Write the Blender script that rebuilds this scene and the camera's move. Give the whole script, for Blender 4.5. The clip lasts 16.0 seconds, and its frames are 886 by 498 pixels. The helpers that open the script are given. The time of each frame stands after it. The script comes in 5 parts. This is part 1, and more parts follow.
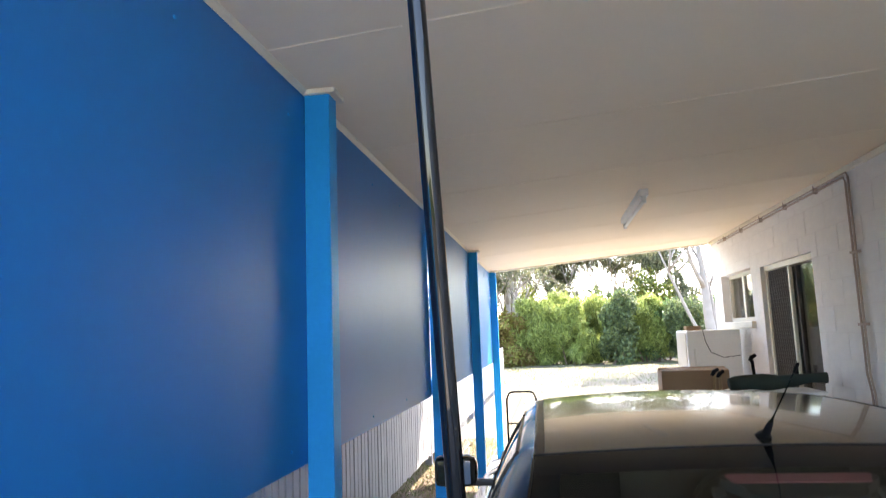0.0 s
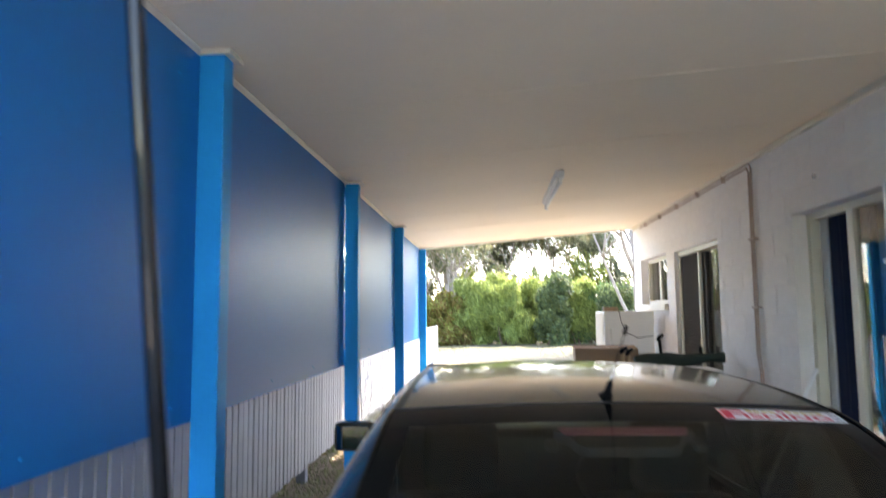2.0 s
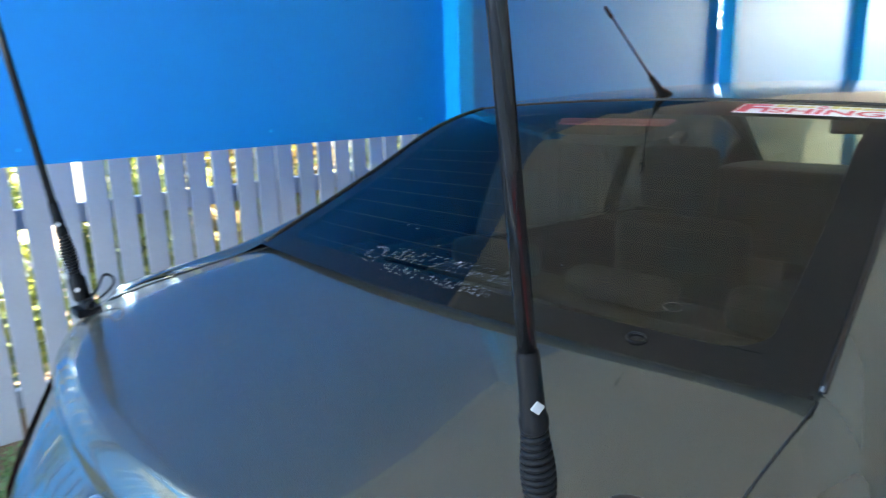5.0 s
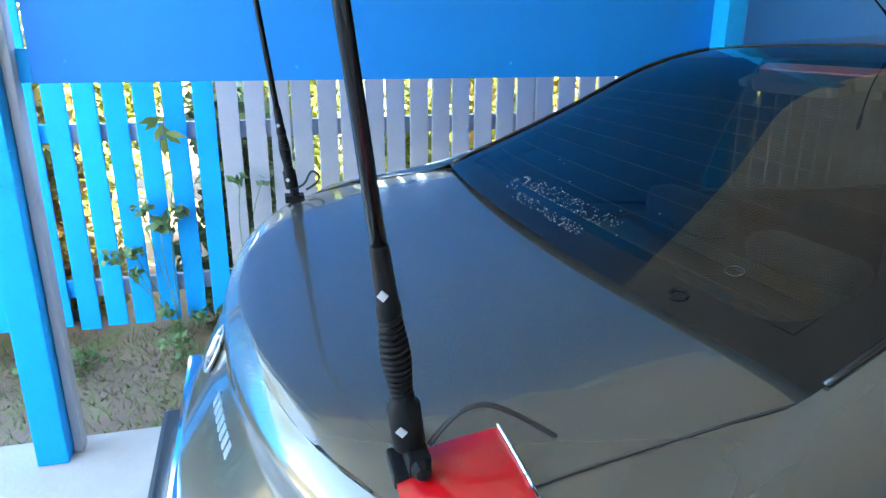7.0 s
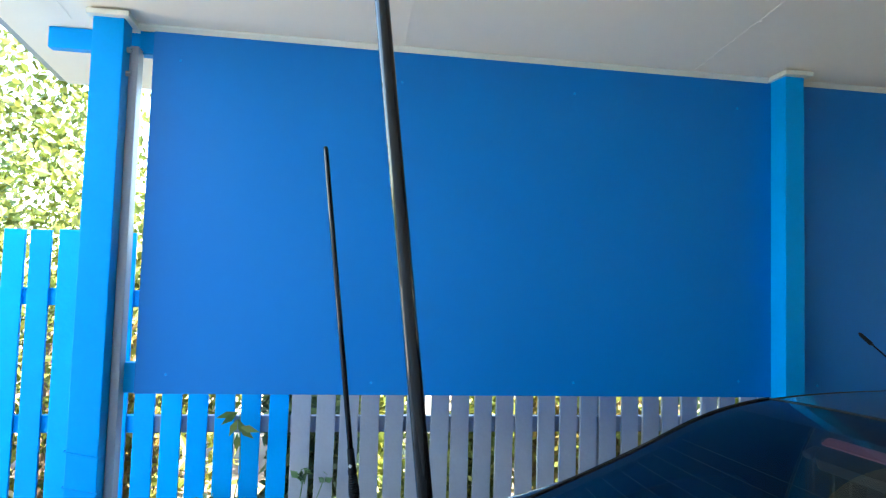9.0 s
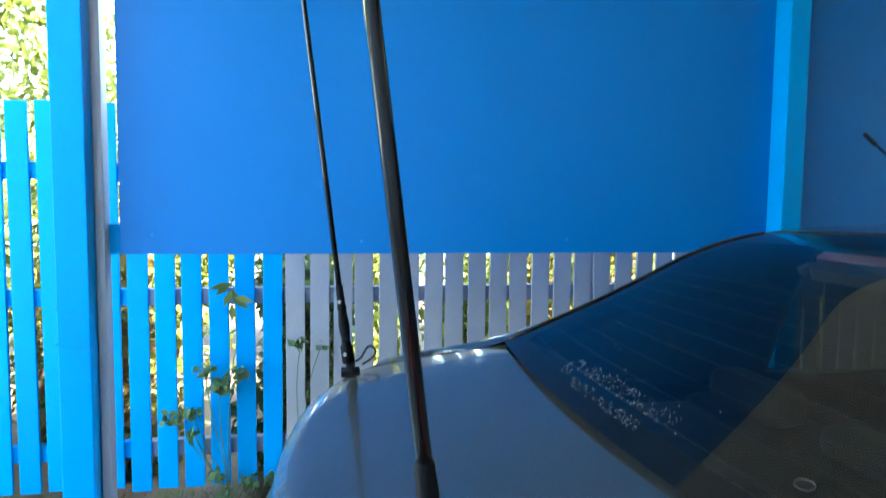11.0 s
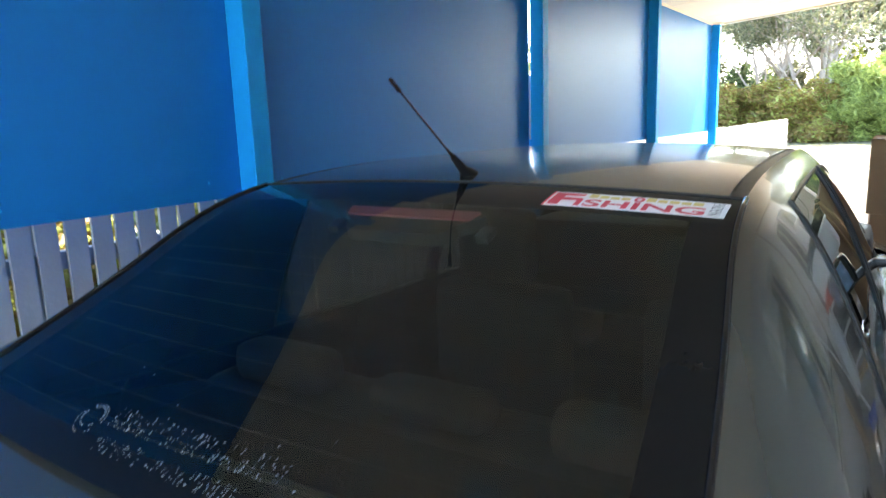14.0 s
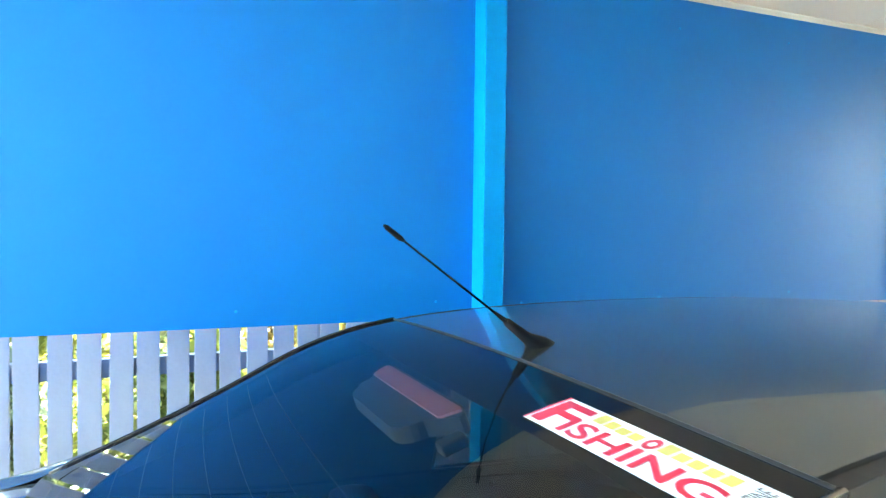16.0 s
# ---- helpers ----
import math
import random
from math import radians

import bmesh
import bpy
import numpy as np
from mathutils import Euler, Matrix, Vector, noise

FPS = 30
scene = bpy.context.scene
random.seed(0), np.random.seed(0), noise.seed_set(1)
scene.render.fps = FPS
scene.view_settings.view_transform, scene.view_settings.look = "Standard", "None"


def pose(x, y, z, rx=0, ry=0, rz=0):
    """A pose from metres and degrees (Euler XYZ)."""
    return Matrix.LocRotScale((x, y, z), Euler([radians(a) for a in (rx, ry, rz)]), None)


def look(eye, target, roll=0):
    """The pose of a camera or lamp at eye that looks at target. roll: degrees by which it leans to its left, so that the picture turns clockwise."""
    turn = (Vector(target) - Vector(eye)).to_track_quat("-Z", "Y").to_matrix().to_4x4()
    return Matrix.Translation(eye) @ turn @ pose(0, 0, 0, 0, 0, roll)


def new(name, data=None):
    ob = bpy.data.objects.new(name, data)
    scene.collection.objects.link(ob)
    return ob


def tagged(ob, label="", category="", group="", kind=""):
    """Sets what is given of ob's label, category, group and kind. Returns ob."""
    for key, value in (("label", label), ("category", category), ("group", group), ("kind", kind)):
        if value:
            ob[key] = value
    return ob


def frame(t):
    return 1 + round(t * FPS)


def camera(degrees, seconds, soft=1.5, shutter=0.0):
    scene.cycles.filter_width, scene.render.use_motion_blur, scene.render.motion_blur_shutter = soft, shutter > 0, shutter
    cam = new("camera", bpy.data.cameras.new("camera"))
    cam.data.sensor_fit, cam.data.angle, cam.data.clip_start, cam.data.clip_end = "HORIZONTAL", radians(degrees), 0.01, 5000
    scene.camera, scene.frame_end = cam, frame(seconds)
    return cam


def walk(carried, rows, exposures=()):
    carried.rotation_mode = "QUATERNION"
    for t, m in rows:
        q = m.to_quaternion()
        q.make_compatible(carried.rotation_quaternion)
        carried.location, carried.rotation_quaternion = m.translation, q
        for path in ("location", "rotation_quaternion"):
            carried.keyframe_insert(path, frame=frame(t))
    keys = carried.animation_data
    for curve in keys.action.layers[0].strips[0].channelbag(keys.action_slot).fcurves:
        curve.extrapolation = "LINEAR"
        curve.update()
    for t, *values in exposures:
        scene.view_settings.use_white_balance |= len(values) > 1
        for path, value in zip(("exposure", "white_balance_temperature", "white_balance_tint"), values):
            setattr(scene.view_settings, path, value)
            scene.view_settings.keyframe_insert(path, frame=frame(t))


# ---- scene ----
cam = camera(67.0, 16.0, soft=1.2, shutter=0.3)
PATH = [
    (0, (0.792, -2.112, 1.737), (0.488, -0.152, 1.993), -2.1),
    (0.5, (0.793, -2.129, 1.820), (0.489, -0.192, 2.215), -1.4),
    (1, (0.794, -2.141, 1.880), (0.492, -0.228, 2.380), -0.9),
    (1.5, (0.825, -2.13, 1.822), (0.583, -0.196, 2.274), -0.1),
    (2, (0.978, -2.143, 1.689), (0.838, -0.157, 1.879), -0.5),
    (2.5, (1.314, -2.17, 1.619), (1.253, -0.171, 1.59), -1.3),
    (3, (1.524, -2.113, 1.598), (1.408, -0.118, 1.518), -1.2),
    (3.5, (1.715, -2.034, 1.591), (1.433, -0.063, 1.402), -1.2),
    (4, (1.964, -2.007, 1.568), (1.132, -0.204, 1.33), -2.2),
    (4.5, (2.034, -1.946, 1.514), (0.902, -0.339, 1.143), -1.3),
    (5, (2.081, -1.871, 1.506), (0.622, -0.583, 1.049), -1.7),
    (5.2, (2.112, -1.853, 1.485), (0.497, -0.749, 1.040), -1.5),
    (7.3, (2.324, -1.616, 1.499), (0.428, -1.244, 0.981), -0.9),
    (7.5, (2.34, -1.624, 1.575), (0.398, -1.273, 1.25), -0.9),
    (8, (2.357, -1.648, 1.689), (0.372, -1.405, 1.657), 0.7),
    (8.2, (2.366, -1.658, 1.716), (0.379, -1.433, 1.750), 1.4),
    (10.3, (2.328, -1.639, 1.688), (0.373, -1.259, 1.868), 1.0),
    (10.5, (2.322, -1.637, 1.653), (0.358, -1.263, 1.716), 1.4),
    (11, (2.307, -1.619, 1.541), (0.34, -1.295, 1.387), 0.6),
    (11.5, (2.275, -1.614, 1.477), (0.352, -1.285, 1.034), 2.0),
    (12, (2.266, -1.635, 1.503), (0.39, -1.106, 1.058), 0.2),
    (12.5, (2.142, -1.649, 1.497), (0.455, -0.641, 1.123), 0.9),
    (13, (1.926, -1.669, 1.518), (0.851, -0.040, 1.081), -0.6),
    (13.5, (1.898, -1.670, 1.533), (0.874, -0.008, 1.097), 0.3),
    (14, (1.955, -1.581, 1.592), (0.845, 0.039, 1.212), -2.0),
    (14.5, (2.091, -1.366, 1.644), (0.591, -0.056, 1.46), -2.3),
    (15, (2.074, -1.188, 1.628), (0.483, 0.006, 1.421), -5.2),
    (15.5, (2.035, -1.117, 1.665), (0.297, -0.131, 1.585), 0.1),
    (16, (2.121, -0.968, 1.657), (0.269, -0.217, 1.594), 0.7),
]
EXPOSURES = [(0.0, 3.50, 7150, 17), (1.0, 3.52, 7150, 16), (1.5, 3.34, 7150, 16), (2.5, 3.66, 7100, 17), (3.5, 3.84, 7100, 14), (4.0, 3.98, 7033, 13), (4.5, 4.52, 6966, 9), (5.0, 4.73, 6900, 7), (7.3, 4.86, 6900, 7), (7.6, 4.63, 6771, 6), (8.0, 3.82, 6600, 6), (10.5, 4.16, 6516, 1), (11.5, 4.53, 6750, 2), (12.0, 5.15, 7100, 4), (12.5, 5.56, 7700, 14), (13.0, 4.97, 7400, 12), (13.5, 4.19, 6962, 11), (14.5, 4.07, 6937, 10), (15.0, 4.87, 6925, 7), (16.0, 5.47, 6900, 3)]
walk(cam, [(t, look(eye, target, roll)) for t, eye, target, roll in PATH], EXPOSURES)

# ---- world and sun ----
SUN_ELEVATION, SUN_AZIMUTH = 52.0, 25.0      # degrees; azimuth from +y towards +x
world = bpy.data.worlds.new("world")
scene.world = world
world.use_nodes = True
wn = world.node_tree.nodes
sky = wn.new("ShaderNodeTexSky")
sky.sky_type, sky.sun_disc = "NISHITA", False
sky.sun_elevation, sky.sun_rotation = radians(SUN_ELEVATION), radians(SUN_AZIMUTH)
world.node_tree.links.new(sky.outputs["Color"], wn["Background"].inputs["Color"])
wn["Background"].inputs["Strength"].default_value = 0.15
sun = new("sun", bpy.data.lights.new("sun", "SUN"))
sun.data.energy, sun.data.angle, sun.data.color = 3.1, radians(0.53), (1.0, 0.95, 0.86)
_e, _a = radians(SUN_ELEVATION), radians(SUN_AZIMUTH)
sun.matrix_world = look((0, 0, 0), (-math.cos(_e) * math.sin(_a), -math.cos(_e) * math.cos(_a), -math.sin(_e)))

# ---- materials ----


def mat(name, color, rough=0.6, metal=0.0, vary=0.15, scale=6.0, bump=0.0, bump_scale=60.0, coat=0.0,
        piece=0.0, island=0.0, spec=0.5, fine=0.06, stain=None, translucent=0.0, coat_rough=0.03, coat_ior=1.5):
    """A surface with variation at two scales, optional relief, clear coat and a shade of its own for each piece."""
    m = bpy.data.materials.new(name)
    m.use_nodes = True
    nt = m.node_tree
    n, ln = nt.nodes, nt.links.new
    b = n["Principled BSDF"]
    b.inputs["Metallic"].default_value = metal
    b.inputs["Specular IOR Level"].default_value = spec
    b.inputs["Coat Weight"].default_value = coat
    b.inputs["Coat Roughness"].default_value = coat_rough
    b.inputs["Coat IOR"].default_value = coat_ior
    tc = n.new("ShaderNodeTexCoord")
    big, small = n.new("ShaderNodeTexNoise"), n.new("ShaderNodeTexNoise")
    big.inputs["Scale"].default_value, big.inputs["Detail"].default_value = scale, 5
    small.inputs["Scale"].default_value, small.inputs["Detail"].default_value = scale * 14, 3
    for t in (big, small):
        ln(tc.outputs["Object"], t.inputs["Vector"])

    def math_node(op, a, c, d=None):
        x = n.new("ShaderNodeMath")
        x.operation = op
        for k, v in enumerate((a, c, d)):
            if v is None:
                continue
            if isinstance(v, (int, float)):
                x.inputs[k].default_value = v
            else:
                ln(v, x.inputs[k])
        return x.outputs[0]

    value = math_node("MULTIPLY_ADD", big.outputs["Fac"], 2 * vary, 1.0 - vary)
    value = math_node("ADD", value, math_node("MULTIPLY_ADD", small.outputs["Fac"], 2 * fine, -fine))
    if piece:
        oi = n.new("ShaderNodeObjectInfo")
        value = math_node("ADD", value, math_node("MULTIPLY_ADD", oi.outputs["Random"], 2 * piece, -piece))
    if island:
        gi = n.new("ShaderNodeNewGeometry")
        value = math_node("ADD", value, math_node("MULTIPLY_ADD", gi.outputs["Random Per Island"], 2 * island, -island))
    rgb = n.new("ShaderNodeRGB")
    rgb.outputs[0].default_value = (*color, 1)
    out = rgb.outputs[0]
    if stain:
        mix = n.new("ShaderNodeMix")
        mix.data_type = "RGBA"
        ramp = n.new("ShaderNodeMapRange")
        ramp.inputs["From Min"].default_value, ramp.inputs["From Max"].default_value = 0.5, 0.68
        if island:
            ln(gi.outputs["Random Per Island"], ramp.inputs["Value"])
        else:
            ln(big.outputs["Fac"], ramp.inputs["Value"])
        ln(ramp.outputs[0], mix.inputs[0])
        ln(out, mix.inputs[6])
        mix.inputs[7].default_value = (*stain, 1)
        out = mix.outputs[2]
    hsv = n.new("ShaderNodeHueSaturation")
    ln(out, hsv.inputs["Color"])
    ln(value, hsv.inputs["Value"])
    ln(hsv.outputs[0], b.inputs["Base Color"])
    ln(math_node("MULTIPLY_ADD", small.outputs["Fac"], 0.2 * rough, 0.9 * rough), b.inputs["Roughness"])
    if bump:
        bt, bn = n.new("ShaderNodeTexNoise"), n.new("ShaderNodeBump")
        bt.inputs["Scale"].default_value, bt.inputs["Detail"].default_value = bump_scale, 6
        ln(tc.outputs["Object"], bt.inputs["Vector"])
        bn.inputs["Strength"].default_value, bn.inputs["Distance"].default_value = bump, 0.01
        ln(bt.outputs["Fac"], bn.inputs["Height"])
        ln(bn.outputs[0], b.inputs["Normal"])
    if translucent:
        tr, ms = n.new("ShaderNodeBsdfTranslucent"), n.new("ShaderNodeMixShader")
        ln(hsv.outputs[0], tr.inputs["Color"])
        ms.inputs[0].default_value = translucent
        ln(b.outputs[0], ms.inputs[1])
        ln(tr.outputs[0], ms.inputs[2])
        ln(ms.outputs[0], n["Material Output"].inputs["Surface"])
    return m


def glass(name, tint, rough=0.0, gloss=0.042):
    """A thin pane: it lets tinted light straight through and mirrors by Fresnel."""
    m = bpy.data.materials.new(name)
    m.use_nodes = True
    n, ln = m.node_tree.nodes, m.node_tree.links.new
    n.remove(n["Principled BSDF"])
    tr, gl, ms, lw, pw, ma = (n.new("ShaderNode" + k) for k in ("BsdfTransparent", "BsdfGlossy", "MixShader", "LayerWeight", "Math", "Math"))
    tr.inputs["Color"].default_value = (*tint, 1)
    gl.inputs["Roughness"].default_value = rough
    lw.inputs["Blend"].default_value = 0.5
    pw.operation, ma.operation = "POWER", "MULTIPLY_ADD"
    pw.inputs[1].default_value = 5.0
    ma.inputs[1].default_value, ma.inputs[2].default_value = 0.95, gloss
    ln(lw.outputs["Facing"], pw.inputs[0])
    ln(pw.outputs[0], ma.inputs[0])
    ln(ma.outputs[0], ms.inputs[0])
    ln(tr.outputs[0], ms.inputs[1])
    ln(gl.outputs[0], ms.inputs[2])
    ln(ms.outputs[0], n["Material Output"].inputs["Surface"])
    return m


BLUE = mat("blue_paint", (0.0, 0.168, 0.50), 0.38, spec=0.0, coat=1.0, coat_rough=0.40, coat_ior=1.37, vary=0.05, scale=1.5, bump=0.004, bump_scale=9, fine=0.02)
BLUE_POST = mat("blue_post_paint", (0.0, 0.28, 0.66), 0.4, spec=0.12, vary=0.08, scale=5, bump=0.06, bump_scale=40)
BLUE_PICKET = mat("blue_picket_paint", (0.0, 0.29, 0.64), 0.5, spec=0.12, vary=0.1, scale=5, bump=0.15, bump_scale=50, piece=0.08)
GREY_PICKET = mat("grey_picket_paint", (0.33, 0.325, 0.33), 0.6, vary=0.12, scale=5, bump=0.15, bump_scale=50, piece=0.07)
RAIL_GREY = mat("grey_rail", (0.22, 0.24, 0.28), 0.65, vary=0.15, scale=5, bump=0.1)
CEILING = mat("ceiling_paint", (0.90, 0.775, 0.605), 0.65, spec=0.25, vary=0.05, scale=0.9, bump=0.03, bump_scale=18, fine=0.02)
CREAM = mat("cream_trim_paint", (0.74, 0.68, 0.56), 0.5, vary=0.08, scale=6, bump=0.04)
BLOCK = mat("white_block_paint", (0.80, 0.77, 0.73), 0.65, vary=0.07, scale=4, bump=0.25, bump_scale=70, piece=0.015)
MORTAR = mat("painted_mortar", (0.76, 0.725, 0.685), 0.75, vary=0.08, scale=8, bump=0.2)
# driveway concrete, out of view; brightened so it bounces light onto the ceiling
BOUNCE_CONCRETE = mat("concrete", (0.56, 0.52, 0.46), 0.85, vary=0.22, scale=1.4, bump=0.25, bump_scale=45, stain=(0.49, 0.45, 0.39))
# darker copy of that concrete for slab and path under the roof, with stains
SLAB_CONCRETE = mat("darker_grey_concrete", (0.30, 0.285, 0.26), 0.85, vary=0.25, scale=2.2, bump=0.3, bump_scale=40, stain=(0.23, 0.215, 0.19))
LITTER = mat("dead_leaf", (0.20, 0.15, 0.10), 0.8, vary=0.2, scale=1, island=0.5, stain=(0.11, 0.09, 0.055))
SOIL = mat("dry_ground", (0.105, 0.088, 0.058), 0.95, vary=0.3, scale=0.5, bump=0.6, bump_scale=14, stain=(0.08, 0.085, 0.042))
STRIP = mat("leaf_litter_soil", (0.17, 0.12, 0.08), 0.95, vary=0.4, scale=5, bump=0.7, bump_scale=50, stain=(0.12, 0.13, 0.05))
ALU = mat("cream_aluminium", (0.70, 0.66, 0.54), 0.4, vary=0.05, scale=6)
WHITE = mat("white_enamel", (0.78, 0.78, 0.77), 0.35, vary=0.06, scale=4)
AGED = mat("aged_white_plastic", (0.72, 0.72, 0.70), 0.45, vary=0.1, scale=6, bump=0.03)
DARK = mat("dark_gap", (0.02, 0.02, 0.022), 0.8, vary=0.1)
BLACK = mat("black_plastic", (0.008, 0.008, 0.009), 0.45, vary=0.2, scale=8, bump=0.03, spec=0.05)
RUBBER = mat("black_rubber", (0.018, 0.018, 0.018), 0.55, vary=0.2, scale=14, bump=0.08, bump_scale=150)
ROD = mat("black_fibreglass_rod", (0.006, 0.006, 0.007), 0.04, vary=0.1, spec=0.42)
EMBLEM = mat("pale_emblem_print", (0.27, 0.275, 0.28), 0.5, vary=0.1)
MIRROR = mat("mirror_glass", (0.07, 0.09, 0.11), 0.03, metal=1.0, vary=0.02)
PAINT = mat("silver_grey_car_paint", (0.092, 0.097, 0.086), 0.19, metal=0.6, vary=0.05, scale=1.2, coat=0.55, spec=0.3, fine=0.02)
FRIT = mat("black_ceramic_border", (0.006, 0.006, 0.006), 0.05, vary=0.05, spec=0.16)
TRIM = mat("black_car_trim", (0.012, 0.012, 0.012), 0.35, vary=0.1)
CHROME = mat("chrome", (0.8, 0.8, 0.8), 0.08, metal=1.0, vary=0.02)
RED_LENS = mat("red_lens", (0.36, 0.004, 0.008), 0.16, vary=0.35, scale=14, coat=0.5, spec=0.3)
PINK_LENS = mat("faded_red_lens", (0.50, 0.155, 0.19), 0.3, vary=0.08)
LAMP_GREY = mat("grey_lamp_housing", (0.042, 0.041, 0.042), 0.5, vary=0.1)
CLOTH = mat("dark_seat_cloth", (0.013, 0.013, 0.0135), 0.9, vary=0.2, bump=0.2, bump_scale=150)
TINT = glass("tinted_glass", (0.42, 0.44, 0.37), gloss=0.052)
SIDE_TINT = glass("dark_tinted_glass", (0.19, 0.205, 0.19))
SCREEN = glass("windscreen_glass", (0.34, 0.37, 0.29))
CLEAR = glass("clear_glass", (0.85, 0.88, 0.86))
WIRE = mat("heater_wire", (0.07, 0.05, 0.035), 0.5, vary=0.1)
NAVY = mat("navy_curtain", (0.012, 0.022, 0.06), 0.9, vary=0.25, scale=5, bump=0.1)
# grey that carries the dimness of the unlit rooms in the wall colour
ROOM = mat("room_wall_shade_grey", (0.25, 0.24, 0.23), 0.8, vary=0.1)
MESH = mat("dark_security_mesh", (0.05, 0.045, 0.04), 0.5, vary=0.1, scale=20)
COPPER = mat("brown_painted_pipe", (0.42, 0.32, 0.26), 0.5, vary=0.15, scale=10)
GREY_PVC = mat("grey_galvanised", (0.34, 0.35, 0.37), 0.45, metal=0.3, vary=0.12, scale=8)
CARD = mat("cardboard", (0.30, 0.19, 0.11), 0.85, vary=0.14, scale=5, bump=0.08)
ORANGE = mat("orange_red_fabric", (0.55, 0.07, 0.025), 0.75, vary=0.15, scale=7, bump=0.2)
GREEN_ROLL = mat("dark_green_canvas", (0.018, 0.03, 0.024), 0.85, vary=0.2, scale=10, bump=0.3)
PLY = mat("tan_plywood", (0.38, 0.25, 0.13), 0.7, vary=0.18, scale=5)
BROWN_BOARD = mat("dark_brown_board", (0.05, 0.038, 0.032), 0.7, vary=0.2, scale=5)
YELLOW_TIMBER = mat("yellow_timber", (0.48, 0.28, 0.06), 0.6, vary=0.2, scale=7)
BLUE_BRISTLE = mat("blue_bristle", (0.03, 0.08, 0.35), 0.8, vary=0.2, scale=30)
STICKER = mat("sticker_white", (0.80, 0.80, 0.80), 0.35, vary=0.03)
STICKER_RED = mat("sticker_red", (0.60, 0.02, 0.05), 0.35, vary=0.03)
STICKER_YELLOW = mat("sticker_yellow", (0.62, 0.50, 0.12), 0.35, vary=0.03)
SILVER_FILM = mat("silver_flaking_film", (0.20, 0.21, 0.22), 0.4, vary=0.3, scale=60)
LEAF = mat("yellow_green_leaf", (0.15, 0.19, 0.035), 0.5, vary=0.15, scale=1, island=0.45, translucent=0.4, stain=(0.22, 0.22, 0.045))
LEAF_BRIGHT = mat("bright_green_leaf", (0.24, 0.31, 0.08), 0.5, vary=0.15, scale=1, island=0.4, translucent=0.4, stain=(0.31, 0.36, 0.10))
LEAF_VINE = mat("fresh_vine_leaf", (0.12, 0.20, 0.07), 0.5, vary=0.15, scale=1, island=0.35, translucent=0.35)
LEAF_DARK = mat("deep_green_leaf", (0.085, 0.13, 0.055), 0.5, vary=0.15, scale=1, island=0.45, translucent=0.35, stain=(0.125, 0.16, 0.055))
LEAF_GUM = mat("gum_leaf", (0.125, 0.145, 0.08), 0.5, vary=0.15, scale=1, island=0.4, translucent=0.5, stain=(0.18, 0.175, 0.095))
LEAF_AUTUMN = mat("dry_leaf", (0.26, 0.18, 0.05), 0.6, vary=0.2, scale=1, island=0.5, translucent=0.4, stain=(0.18, 0.20, 0.04))
BARK = mat("pale_gum_bark", (0.30, 0.255, 0.22), 0.8, vary=0.25, scale=3, bump=0.3, bump_scale=14)
TWIG = mat("brown_twig", (0.12, 0.08, 0.05), 0.85, vary=0.2)
GRASS = mat("dry_grass_blade", (0.15, 0.145, 0.06), 0.8, vary=0.2, island=0.5, translucent=0.3, stain=(0.12, 0.16, 0.04))
TUBE = mat("white_lamp_tube", (0.85, 0.85, 0.84), 0.3, vary=0.02)

# ---- mesh helpers ----


def link(name, mesh, material, parent=None, label="", smooth=False):
    mesh.materials.append(material)
    if smooth:
        for p in mesh.polygons:
            p.use_smooth = True
    ob = new(name, mesh)
    if parent:
        ob.parent = parent
    if label:
        ob["label"] = label
    return ob


def part(name, bm, material, parent=None, label="", smooth=False):
    mesh = bpy.data.meshes.new(name)
    bmesh.ops.recalc_face_normals(bm, faces=bm.faces)
    bm.to_mesh(mesh)
    bm.free()
    return link(name, mesh, material, parent, label, smooth)


def thing(name, at, label, category, group="", kind=""):
    ob = new(name)
    ob.location = at
    ob.empty_display_size = 0.1
    return tagged(ob, label, category, group, kind)


def box_into(bm, lo, hi, bevel=0.0, m=None):
    lo, hi = Vector(lo), Vector(hi)
    r = bmesh.ops.create_cube(bm, size=1.0, matrix=Matrix.LocRotScale((lo + hi) / 2, None, hi - lo))
    vs = r["verts"]
    if bevel:
        es = {e for v in vs for e in v.link_edges}
        res = bmesh.ops.bevel(bm, geom=list(es), offset=bevel, segments=2, affect="EDGES", profile=0.6)
        vs = list({v for f in res["faces"] for v in f.verts} | {v for v in vs if v.is_valid})
    if m is not None:
        bmesh.ops.transform(bm, matrix=m, verts=vs)
    return vs


def box(lo, hi, bevel=0.0, m=None):
    bm = bmesh.new()
    box_into(bm, lo, hi, bevel, m)
    return bm


